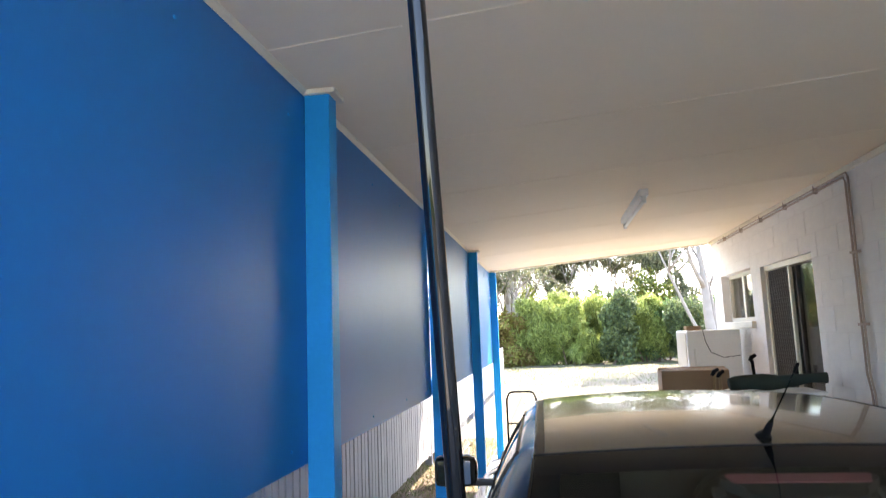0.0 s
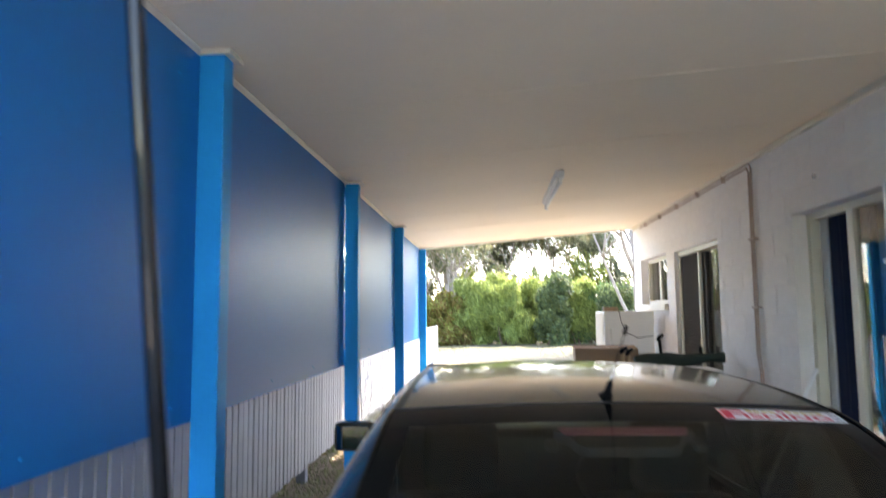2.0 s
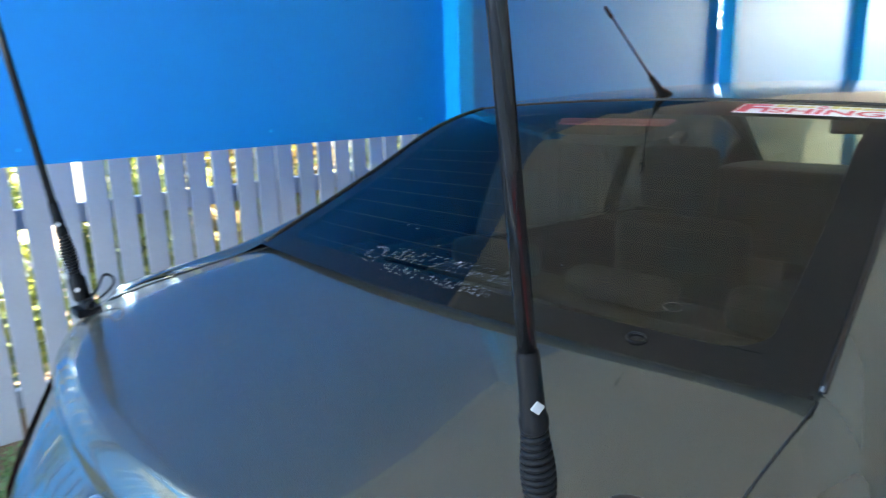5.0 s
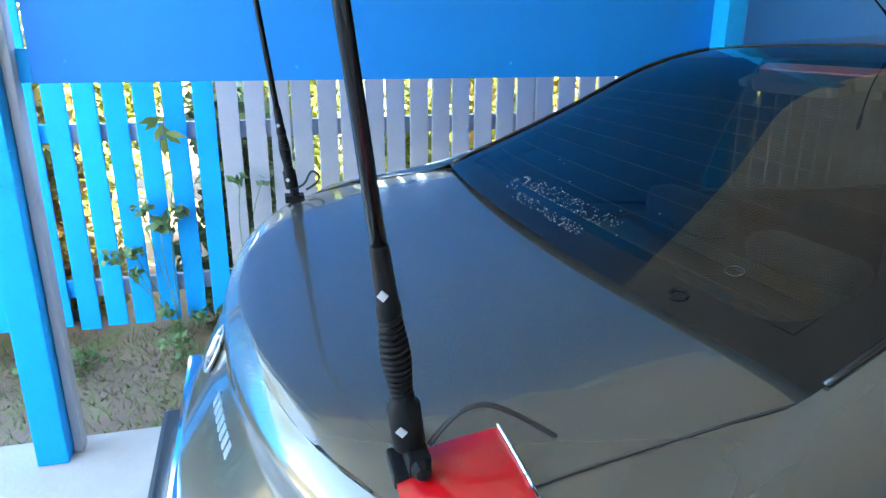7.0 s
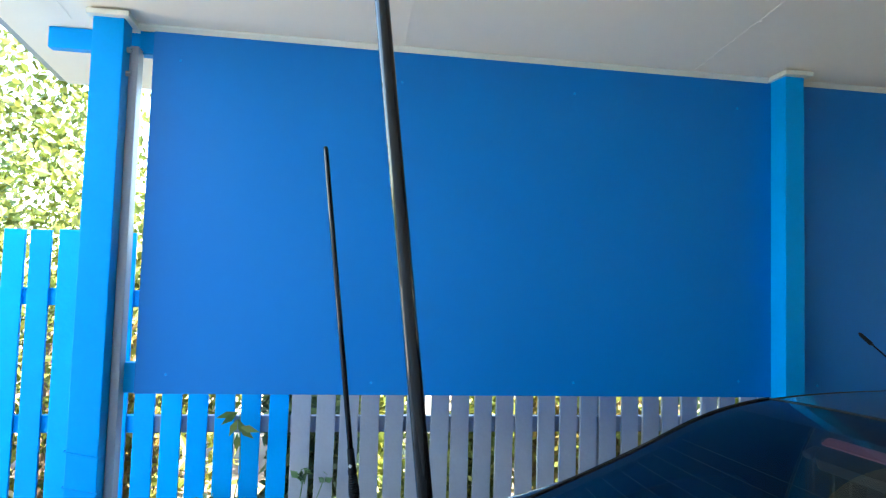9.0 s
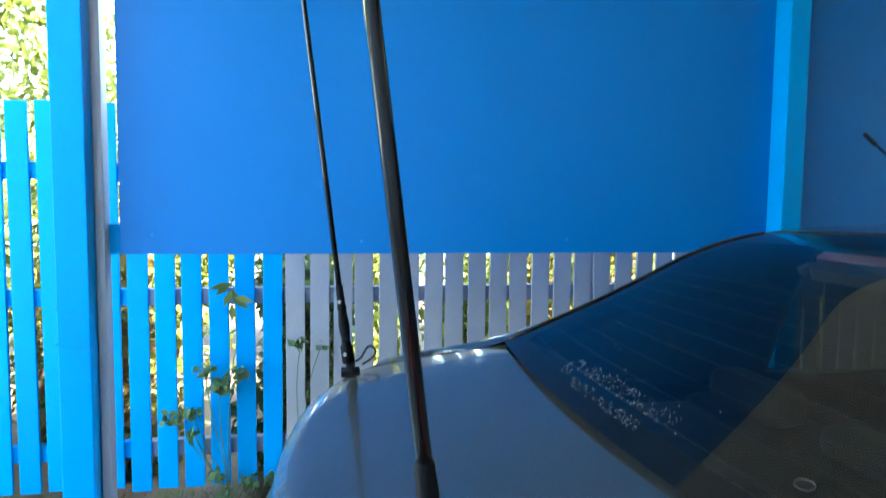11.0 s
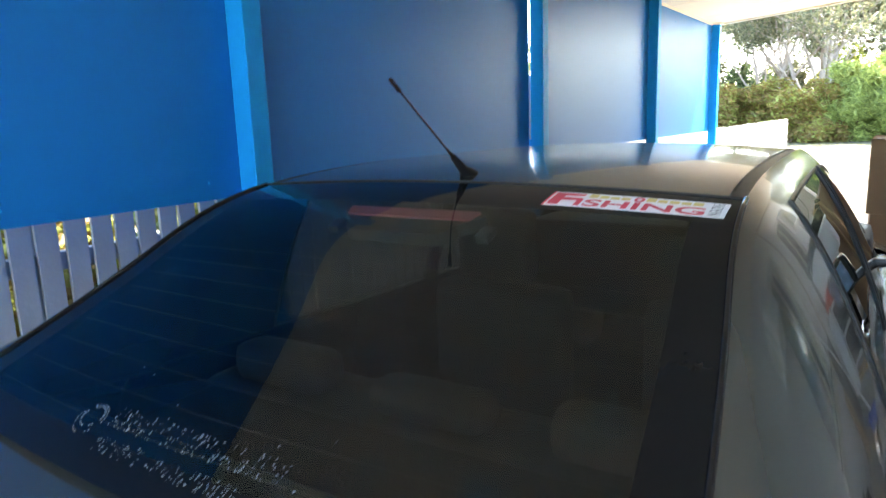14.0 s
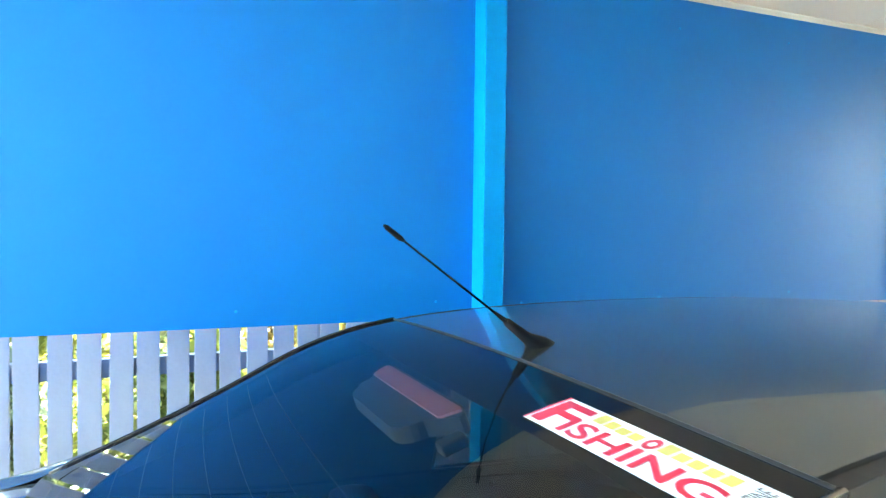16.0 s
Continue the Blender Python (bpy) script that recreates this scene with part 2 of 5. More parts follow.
def tube_into(bm, pts, radii, seg=8, closed=False):
    """A tapered tube along points, with capped ends."""
    pts = [Vector(p) for p in pts]
    if isinstance(radii, (int, float)):
        radii = [radii] * len(pts)
    rings, n = [], len(pts)
    for k, p in enumerate(pts):
        a, c = (pts[k - 1], pts[(k + 1) % n]) if closed else (pts[max(k - 1, 0)], pts[min(k + 1, n - 1)])
        d = (c - a).normalized()
        side = d.cross(Vector((0.13, 0.31, 0.94)))
        if side.length < 0.05:
            side = d.cross(Vector((1, 0, 0)))
        side.normalize()
        up = side.cross(d)
        rings.append([bm.verts.new(p + radii[k] * (math.cos(q) * side + math.sin(q) * up)) for q in [2 * math.pi * i / seg for i in range(seg)]])
    for k in range(n if closed else n - 1):
        a, c = rings[k], rings[(k + 1) % n]
        for i in range(seg):
            bm.faces.new((a[i], a[(i + 1) % seg], c[(i + 1) % seg], c[i]))
    if not closed:
        bm.faces.new(rings[0])
        bm.faces.new(rings[-1])


def tube(pts, radii, seg=8, closed=False):
    bm = bmesh.new()
    tube_into(bm, pts, radii, seg, closed)
    return bm


def lathe(profile, seg=24):
    """A solid of revolution round z from (radius, height) pairs."""
    return tube([(0, 0, h) for _, h in profile], [max(r, 1e-4) for r, _ in profile], seg)


def grid_mesh(rows):
    """A sheet from rows of points."""
    bm = bmesh.new()
    vs = [[bm.verts.new(p) for p in r] for r in rows]
    for a, b in zip(vs, vs[1:]):
        for i in range(len(a) - 1):
            bm.faces.new((a[i], a[i + 1], b[i + 1], b[i]))
    return bm


def spline(ys):
    """A natural cubic through ys at 0, 1, 2 ..."""
    y = np.array(ys, float)
    n = len(y)
    a, r = np.zeros((n, n)), np.zeros(n)
    a[0, 0] = a[-1, -1] = 1
    for i in range(1, n - 1):
        a[i, i - 1 : i + 2] = 1, 4, 1
        r[i] = 6 * (y[i - 1] - 2 * y[i] + y[i + 1])
    k = np.linalg.solve(a, r)

    def at(s):
        i = int(min(max(math.floor(s), 0), n - 2))
        u = s - i
        return float((1 - u) * y[i] + u * y[i + 1] + (((1 - u) ** 3 - (1 - u)) * k[i] + (u**3 - u) * k[i + 1]) / 6)

    return at


# ---- large structure ----
WALL_X = 2.928                   # face of the house wall
POSTS = (-2.466, 0.0, 2.30, 4.64, 7.02)   # near sides of the posts
CEIL_LEFT, CEIL_RISE = 2.585, 0.0815


def ceil_z(x):
    return CEIL_LEFT + CEIL_RISE * x


# ground: one sheet to the horizon, higher resolution is not needed
bm = bmesh.new()
bmesh.ops.create_grid(bm, x_segments=60, y_segments=60, size=1500)
for v in bm.verts:
    v.co.z = -0.05
ground = part("ground", bm, SOIL)
tagged(ground, "pale dry ground with patches of thin grass", "ground", kind="structure")

SLAB = 0.09                      # top of the carport slab
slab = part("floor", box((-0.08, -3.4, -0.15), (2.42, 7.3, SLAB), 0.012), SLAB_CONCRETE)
tagged(slab, "stained grey concrete carport slab", "floor", kind="structure")
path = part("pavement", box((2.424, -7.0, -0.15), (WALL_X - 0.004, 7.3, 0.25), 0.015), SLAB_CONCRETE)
tagged(path, "raised concrete path along the house wall", "pavement", kind="structure")
drive = part("driveway", box((-0.08, -13.0, -0.15), (2.42, -3.404, SLAB - 0.01), 0.012), BOUNCE_CONCRETE)
tagged(drive, "unseen concrete driveway up to the carport, brightened to bounce light", "driveway", kind="structure")
strip = part("garden_strip", box((-9.0, -16.0, -0.15), (-0.085, 17.0, 0.055), 0.01), STRIP)
tagged(strip, "dark soil strip with leaf litter beside the slab", "garden bed", kind="structure")

# ceiling, sloping up to the house; sheet joints stand out as fine ridges
bm = bmesh.new()
Y0, Y1 = -2.80, 7.12


def sloped_box(x0, x1, y0, y1, h0, h1):
    vs = box_into(bm, (x0, y0, h0), (x1, y1, h1))
    for v in vs:
        v.co.z += ceil_z(v.co.x)


sloped_box(-0.62, WALL_X + 0.25, Y0, Y1, 0.0, 0.02)
for k in range(-2, 7):
    y = -0.33 + 1.12 * k
    for x0, x1 in ((0.0, 0.42), (0.44, 1.30), (1.33, 2.2), (2.24, 2.94)):
        sloped_box(x0, x1, y - 0.006 + 0.004 * (k % 2), y + 0.006, -0.002, 0.001)
ceiling = part("ceiling", bm, CEILING)
tagged(ceiling, "cream painted flat sheet ceiling with fine joints", "ceiling", kind="structure")
bm = bmesh.new()
sloped_box(-0.66, 3.6, Y0 - 0.05, Y1 + 0.05, 0.024, 0.09)
tagged(part("roof", bm, GREY_PVC), "thin metal carport roof above the ceiling", "roof", kind="structure")
bm = bmesh.new()
sloped_box(-0.45, WALL_X + 0.2, Y1 + 0.002, Y1 + 0.03, -0.02, 0.02)
tagged(part("fascia", bm, CREAM), "cream fascia board at the roof edge", "trim", kind="structure")

bm = bmesh.new()
for k in range(-1, 3 + 1):
    y0, y1 = POSTS[k + 1] + 0.10, (POSTS + (7.11,))[k + 2] - 0.012
    if y1 - y0 < 0.05:
        continue
    vs = [(0.003, 0.0), (0.017, 0.0), (0.015, -0.006), (0.008, -0.012), (0.003, -0.018)]
    ends = [[bm.verts.new((x, y, CEIL_LEFT + CEIL_RISE * x + z - 0.002)) for x, z in vs] for y in (y0, y1)]
    for i in range(5):
        bm.faces.new((ends[0][i], ends[0][(i + 1) % 5], ends[1][(i + 1) % 5], ends[1][i]))
    bm.faces.new(ends[0])
    bm.faces.new(ends[1])
tagged(part("cornice", bm, CREAM), "cream cornice bead above the blue panels", "trim", kind="structure")
bm = bmesh.new()
box_into(bm, (WALL_X - 0.03, -3.1, ceil_z(WALL_X) - 0.045), (WALL_X - 0.001, 7.05, ceil_z(WALL_X) - 0.004), 0.008)
tagged(part("trim", bm, CREAM), "cream ceiling bead along the block wall", "trim", kind="structure")

# blue side wall: bays of sheet panels hung between posts, open below
PANEL_LOW = 1.345


def blue_bay(k):
    y0, y1 = POSTS[k + 1] + 0.082, POSTS[k + 2] + (-0.020 if k == 0 else 0.012)
    if k < 0:
        y0 = -2.30
    bay = thing("wall_panel_bay", (0, y0, PANEL_LOW), "satin blue painted sheet panel hung between posts", "wall panel", "blue wall panels", "structure")
    part("panel", box((-0.014, 0, 0), (0.0, y1 - y0, CEIL_LEFT - PANEL_LOW - 0.004), 0.002), BLUE, bay)
    lo = part("rail", box((-0.062, -0.05 if k < 0 else 0.002, 0.0), (-0.016, y1 - y0 + 0.02, 0.10), 0.004), BLUE_POST, bay)
    part("rail", box((-0.062, -0.05 if k < 0 else 0.002, 1.145), (-0.016, y1 - y0 + 0.02, 1.225), 0.004), BLUE_POST, bay)
    rng = random.Random(k + 9)
    for j in range(4):
        for z in (0.05, 1.12):
            bolt = part("screw", tube([(0.0, 0, 0), (0.004, 0, 0)], [0.005, 0.004], 8), BLUE_POST, bay)
            bolt.location = (0.0, 0.12 + j * (y1 - y0 - 0.24) / 3 + rng.uniform(-0.04, 0.04), z + rng.uniform(-0.015, 0.015))


for k in range(-1, 3):
    blue_bay(k)


def post(y, base=SLAB, w=0.080):
    p = thing("post", (0, y, base), "square blue painted timber carport post", "post", "carport posts", "structure")
    part("shaft", box((0.002, 0, 0), (0.090, w, CEIL_LEFT - 0.004 - base), 0.004), BLUE_POST, p)
    part("cap", box((-0.03, -0.015, CEIL_LEFT - 0.017 - base), (0.115, w + 0.02, CEIL_LEFT + 0.001 - base), 0.003), CREAM, p, "cream packing strip under the ceiling")
    for z in (2.40, 2.48):
        b = part("bolt", tube([(0, w, 0), (0, w + 0.014, 0)], [0.010, 0.009], 6), GREY_PVC, p)
        b.location = (0.045, 0, z - base)
    return p


for y in POSTS[1:]:
    post(y)
p0 = post(POSTS[0], w=0.097)
for z in (0.98, 1.09):
    part("wire_tie", tube([(-0.004, -0.004, z), (0.094, -0.004, z), (0.094, 0.101, z - 0.02), (-0.004, 0.101, z - 0.03)], 0.0025, 5, True), BLUE_POST, p0)
chan = part("steel_channel", box((-0.03, -2.366, SLAB), (0.03, -2.338, 2.5), 0.003), GREY_PVC)
tagged(chan, "grey galvanised steel channel behind the end post", "post", kind="structure")
beam = part("beam", box((-0.105, -2.66, 2.505), (-0.064, 7.08, 2.578), 0.004), BLUE_POST)
tagged(beam, "blue painted timber roof beam behind the panels", "beam", kind="structure")

# ---- house wall with its openings ----
OPENINGS = [(0.97, 2.30, 0.94, 2.30), (3.73, 5.10, 0.25, 2.31), (5.43, 6.68, 1.77, 2.335)]
W_Y0, W_Y1, W_TOP = -7.0, 7.08, 2.815
bm = bmesh.new()
edges = [W_Y0] + [v for o in OPENINGS for v in o[:2]] + [W_Y1]
for i in range(0, len(edges) - 1):
    y0, y1 = edges[i], edges[i + 1]
    if i % 2 == 0:
        box_into(bm, (WALL_X + 0.003, y0, -0.1), (WALL_X + 0.2, y1, W_TOP))
    else:
        o = OPENINGS[i // 2]
        box_into(bm, (WALL_X + 0.003, y0, -0.1), (WALL_X + 0.2, y1, o[2]))
        box_into(bm, (WALL_X + 0.003, y0, o[3]), (WALL_X + 0.2, y1, W_TOP))
wall_house = part("wall_house", bm, MORTAR)
tagged(wall_house, "white painted concrete block house wall", "wall", kind="structure")
bm = bmesh.new()
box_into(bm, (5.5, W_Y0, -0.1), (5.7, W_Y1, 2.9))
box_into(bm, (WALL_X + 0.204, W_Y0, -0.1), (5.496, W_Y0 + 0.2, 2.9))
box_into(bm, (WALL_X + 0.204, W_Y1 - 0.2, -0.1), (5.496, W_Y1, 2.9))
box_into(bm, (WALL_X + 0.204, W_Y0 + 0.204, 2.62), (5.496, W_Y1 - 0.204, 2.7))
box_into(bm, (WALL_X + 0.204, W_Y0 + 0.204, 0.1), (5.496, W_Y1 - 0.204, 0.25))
tagged(part("wall_inner", bm, ROOM), "plain inside walls of the house, dimness put into their grey", "wall", kind="structure")
bm = bmesh.new()
box_into(bm, (3.61, W_Y0 - 0.3, 2.905), (6.4, W_Y1 + 0.4, 2.99))
tagged(part("house_roof", bm, GREY_PVC), "low metal house roof", "roof", kind="structure")


def window_unit(name, y0, y1, z0, z1, label, mullion, left_open=False, sill=True):
    """An aluminium sliding window set 0.09 m back in the wall."""
    w = thing(name, (WALL_X + 0.09, y0, z0), label, "window", kind="structure")
    L, H, f = y1 - y0, z1 - z0, 0.045
    bm = bmesh.new()
    box_into(bm, (0, 0, 0), (0.06, f, H), 0.004)
    box_into(bm, (0, L - f, 0), (0.06, L, H), 0.004)
    box_into(bm, (0, f, 0), (0.06, L - f, f), 0.004)
    box_into(bm, (0, f, H - f), (0.06, L - f, H), 0.004)
    part("window_frame", bm, ALU, w)
    part("mullion", box((-0.006, mullion - 0.035, f), (0.03, mullion + 0.035, H - f), 0.004), ALU, w)
    pane = part("pane", box((0.012, f, f), (0.017, mullion - 0.036, H - f)), CLEAR, w)
    pane.visible_shadow = False
    if not left_open:
        pane = part("pane", box((0.035, mullion + 0.036, f), (0.040, L - f, H - f)), CLEAR, w)
        pane.visible_shadow = False
    if sill:
        part("window_sill", box((-0.135, -0.04, -0.075), (0.0, L + 0.03, -0.002), 0.006), CREAM, w)
    return w


w1 = window_unit("window_1", 0.97, 2.30, 0.94, 2.30, "cream aluminium sliding window, one sash open, deep sill", 0.80, True)
bm = bmesh.new()
rows = [[(WALL_X + 0.19 + 0.014 * math.sin(j * 1.9), 1.70 + j * 0.0165, z) for j in range(31)] for z in (0.96, 1.6, 2.28)]
curtain = part("curtain", grid_mesh(rows), NAVY)
sol = curtain.modifiers.new("thickness", "SOLIDIFY")
sol.thickness = 0.004
tagged(curtain, "navy fabric curtain hanging behind the open window", "curtain")
blind = part("blind_board", box((WALL_X + 0.165, 2.205, 0.955), (WALL_X + 0.18, 2.275, 2.27), 0.003), WHITE)
tagged(blind, "pale blue-white panel standing inside the window", "panel")
window_unit("window_2", 5.43, 6.68, 1.77, 2.335, "small cream aluminium sliding window", 0.62, False)

# sliding door with a security screen leaf
d = thing("door_1", (WALL_X + 0.06, 3.73, 0.25), "cream framed sliding glass door with dark security screen", "door", kind="structure")
L, H = 1.37, 2.06
bm = bmesh.new()
for lo, hi in (((-0.02, 0, 0), (0.08, 0.05, H)), ((-0.02, L - 0.05, 0), (0.08, L, H)), ((-0.02, 0.05, H - 0.05), (0.08, L - 0.05, H)), ((-0.02, 0.05, 0), (0.08, L - 0.05, 0.04))):
    box_into(bm, lo, hi, 0.004)
part("door_frame", bm, ALU, d)
pane = part("pane", box((0.05, 0.052, 0.045), (0.056, 0.70, H - 0.055)), CLEAR, d)
pane.visible_shadow = False
part("stile", box((0.03, 0.64, 0.045), (0.07, 0.70, H - 0.055), 0.003), MESH, d, "dark door stile")
screen = part("screen_frame", box((-0.012, 0.70, 0.045), (0.018, 0.735, H - 0.055), 0.003), ALU, d)
bm = bmesh.new()
box_into(bm, (0.0, 0.737, 0.045), (0.004, 1.315, H - 0.055))
for k in range(-12, 40):                       # diamond grille bars
    for s in (1, -1):
        a = Vector((-0.004, 0.74, 0.05 + k * 0.075)) if s > 0 else Vector((-0.004, 1.31, 0.05 + k * 0.075))
        b = a + Vector((0, 0.57 * s, 0.80))
        t0, t1 = max(0, (0.05 - a.z) / 0.8), min(1, (H - 0.06 - a.z) / 0.8)
        if t1 > t0 + 0.02:
            tube_into(bm, [a.lerp(b, t0), a.lerp(b, t1)], 0.004, 4)
part("security_screen", bm, MESH, d, "dark diamond grille screen")
part("door_handle", box((-0.045, 0.70, 0.95), (-0.012, 0.73, 1.10), 0.006), BLACK, d)

# ---- the car ----
CAR_X = 1.237
car = thing("car", (CAR_X, 0, 0), "silver-grey metallic sedan with tinted rear window parked on the slab", "car")
car.rotation_euler = (0, 0, radians(1.7))      # parked slightly askew

S_YT = spline([-1.165, -0.83, -0.505, 0.2, 0.95, 1.40, 1.85])
S_BOW = spline([-0.045, -0.035, -0.02, 0.0, 0.04, 0.08, 0.12])
S_ZC = spline([1.190, 1.350, 1.476, 1.508, 1.455, 1.28, 1.05])
S_ZE = spline([1.185, 1.338, 1.457, 1.482, 1.43, 1.235, 1.02])
S_T = spline([0.585, 0.547, 0.515, 0.503, 0.495, 0.55, 0.64])
S_YB = spline([-1.42, -0.98, -0.56, 0.24, 1.0, 1.5, 1.95])
S_W = spline([0.725, 0.75, 0.757, 0.75, 0.75, 0.745, 0.72])
S_B = spline([1.118, 1.055, 1.005, 0.965, 0.945, 0.93, 0.92])


def top_at(s, c, lift=0.0):
    """The cabin's upper skin: s along the car from the rear glass foot, c across from -1 to 1."""
    q = 1 - c * c
    return Vector((S_T(s) * c, S_YT(s) + S_BOW(s) * q, S_ZE(s) + (S_ZC(s) - S_ZE(s)) * q + lift))


def side_at(s, v, sign, lift=0.0):
    """The cabin's side skin from the roof edge (v = 0) to the belt line (v = 1)."""
    t, w, ze, b, yt, yb = S_T(s), S_W(s), S_ZE(s), S_B(s), S_YT(s), S_YB(s)
    p0, p2 = Vector((t, yt, ze)), Vector((w, yb, b))
    p1 = Vector((t + 0.48 * (w - t), 0.8 * yt + 0.2 * yb, ze - 0.17 * (ze - b)))
    p = (1 - v) ** 2 * p0 + 2 * v * (1 - v) * p1 + v * v * p2
    return Vector((sign * (p.x + lift), p.y, p.z + 0.3 * lift))


def span(a, b, n):
    return [a + (b - a) * k / n for k in range(n + 1)]


def join_sheets(sheets):
    bm = bmesh.new()
    for rows in sheets:
        vs = [[bm.verts.new(p) for p in r] for r in rows]
        for a, b in zip(vs, vs[1:]):
            for i in range(len(a) - 1):
                bm.faces.new((a[i], a[i + 1], b[i + 1], b[i]))
    bmesh.ops.remove_doubles(bm, verts=bm.verts, dist=0.0004)
    return bm


def rows_top(s0, s1, c0, c1, n, m, lift=0.0):
    return [[top_at(s, c, lift) for c in span(c0, c1, m)] for s in span(s0, s1, n)]


def rows_side(s0, s1, v0, v1, n, m, sign, lift=0.0):
    return [[side_at(s, v, sign, lift) for v in span(v0, v1, m)] for s in span(s0, s1, n)]


# roof skin and pillars, with the window openings left open
WIN_R0, WIN_R1, WIN_F0, WIN_F1, V0, V1 = 2.35, 3.25, 3.36, 4.80, 0.20, 0.95
sheets = [rows_top(2.0, 4.0, -0.95, 0.95, 16, 20)]
for sg in (-1, 1):
    sheets += [rows_side(0, WIN_R0, 0, 1, 18, 14, sg), rows_side(WIN_F1, 6, 0, 1, 10, 14, sg), rows_side(WIN_R1, WIN_F0, V0, V1, 2, 10, sg)]
    sheets += [rows_side(WIN_R0, WIN_F1, 0, V0, 16, 6, sg), rows_side(WIN_R0, WIN_F1, V1, 1, 16, 2, sg)]
part("roof", join_sheets(sheets), PAINT, car, "metallic grey roof and pillars", True)

# rear window: tinted pane inside a black border
G_S0, G_S1, G_C = 0.10, 1.74, 0.885
rear = part("rear_window", join_sheets([rows_top(G_S0, G_S1, -G_C, G_C, 16, 20)]), TINT, car, "dark tinted rear window", True)
rear.visible_shadow = False
border = [rows_top(-0.03, G_S0, -1, 1, 3, 24), rows_top(G_S1, 2.0, -1, 1, 5, 24), rows_top(G_S0, G_S1, -1, -G_C, 14, 4), rows_top(G_S0, G_S1, G_C, 1, 14, 4)]
for sg in (-1, 1):                             # rounded lower corners of the opening
    fan = []
    for k in range(9):
        a = math.pi / 2 * k / 8
        fan.append([top_at(G_S0, sg * G_C, 0.0008), top_at(G_S0 + 0.11 * (1 - math.sin(a)), sg * (G_C - 0.09 * (1 - math.cos(a))), 0.0008)])
    border.append(fan)
part("window_border", join_sheets(border), FRIT, rear, "black ceramic border", True)
for k in range(9):
    s = 0.16 + k * 0.13
    part("heater_line", tube([top_at(s, c, -0.003) for c in span(-0.86, 0.86, 16)], 0.0004, 4), WIRE, rear)
wind = part("windscreen", join_sheets([rows_top(4.06, 5.95, -0.97, 0.97, 10, 14)]), SCREEN, car, "", True)
wind.visible_shadow = False
fr = [rows_top(4.0, 4.06, -1, 1, 1, 14), rows_top(5.95, 6.0, -1, 1, 1, 14), rows_top(4.06, 5.95, -1, -0.97, 10, 1), rows_top(4.06, 5.95, 0.97, 1, 10, 1)]
part("windscreen_seal", join_sheets(fr), TRIM, wind, "", True)
for sg in (-1, 1):
    for s0, s1 in ((WIN_R0, WIN_R1), (WIN_F0, WIN_F1)):
        g = part("side_window", join_sheets([rows_side(s0, s1, V0, V1, 8, 8, sg)]), SIDE_TINT, car, "dark tinted side window", True)
        g.visible_shadow = False
        ring = [side_at(s, V0, sg, 0.0) for s in span(s0, s1, 10)] + [side_at(s1, v, sg, 0.0) for v in span(V0, V1, 8)[1:]]
        ring += [side_at(s, V1, sg, 0.0) for s in span(s1, s0, 10)[1:]] + [side_at(s0, v, sg, 0.0) for v in span(V1, V0, 8)[1:-1]]
        part("window_seal", tube(ring, 0.0055, 6, True), TRIM, g)
    part("chrome_strip", tube([side_at(s, 0.985, sg, 0.006) for s in span(WIN_R0 - 0.1, WIN_F1, 24)], 0.006, 6), CHROME, car, "bright belt line strip")
    rows = [[top_at(s, sg * c, h) for c, h in ((0.95, 0.0), (0.953, -0.004), (0.992, -0.004), (0.997, 0.0005), (1.0, 0.0))] for s in span(2.0, 4.0, 24)]
    part("roof_channel", join_sheets([rows]), TRIM, car, "broad black roof channel strip")
    part("glass_edge_seal", tube([top_at(s, sg * 1.0, 0.001) for s in span(0.0, 2.0, 24)], 0.0045, 8), ROD, car, "glossy black edge trim", True)
part("glass_edge_seal", tube([top_at(2.0, c, 0.0) for c in span(-1, 1, 24)], 0.003, 6), TRIM, car)

# lower body: stacked plan outlines, their height following the shoulder line
SHOULDER = ([-1.95, -1.68, -1.40, -1.08, -0.75, 0.2, 1.0, 1.95, 2.5, 3.0], [1.105, 1.115, 1.115, 1.07, 1.02, 0.985, 0.965, 0.935, 0.87, 0.74])
LEVELS = [(0.0, 0.77, -1.76, 2.78), (0.10, 0.83, -1.82, 2.90), (0.28, 0.86, -1.86, 2.97), (0.52, 0.87, -1.865, 2.98), (0.64, 0.875, -1.845, 2.96),
          (0.76, 0.87, -1.795, 2.93), (0.88, 0.85, -1.738, 2.88), (0.925, 0.838, -1.717, 2.85), (0.945, 0.832, -1.711, 2.83), (0.965, 0.824, -1.715, 2.82),
          (0.985, 0.815, -1.706, 2.79), (1.0, 0.80, -1.690, 2.77)]
NX, NY, BOW = 5.0, 10.0, 0.19
ANGLES = sorted({round(math.asin(u**5), 5) for u in [k / 18 for k in range(18)]} | {round(math.acos((0.05 + 0.80 * k / 14) ** 2.5), 5) for k in range(15)})
ANGLES = ANGLES + [math.pi - a for a in reversed(ANGLES) if a > 0]
ANGLES = ANGLES + [math.pi + a for a in ANGLES if a < math.pi - 1e-6]
ANGLES = [a for a in ANGLES if a < 2 * math.pi - 1e-6]
ANGLES = sorted(set([0.0, math.pi / 2, math.pi, 1.5 * math.pi] + [round(a, 5) for a in ANGLES]))
ANGLES = [a for k, a in enumerate(ANGLES) if k == 0 or a - ANGLES[k - 1] > 1e-4]


def shoulder(y):
    return float(np.interp(y, *SHOULDER))


def level_at(f):
    return (f, *(float(np.interp(f, [q[0] for q in LEVELS], [q[i] for q in LEVELS])) for i in (1, 2, 3)))


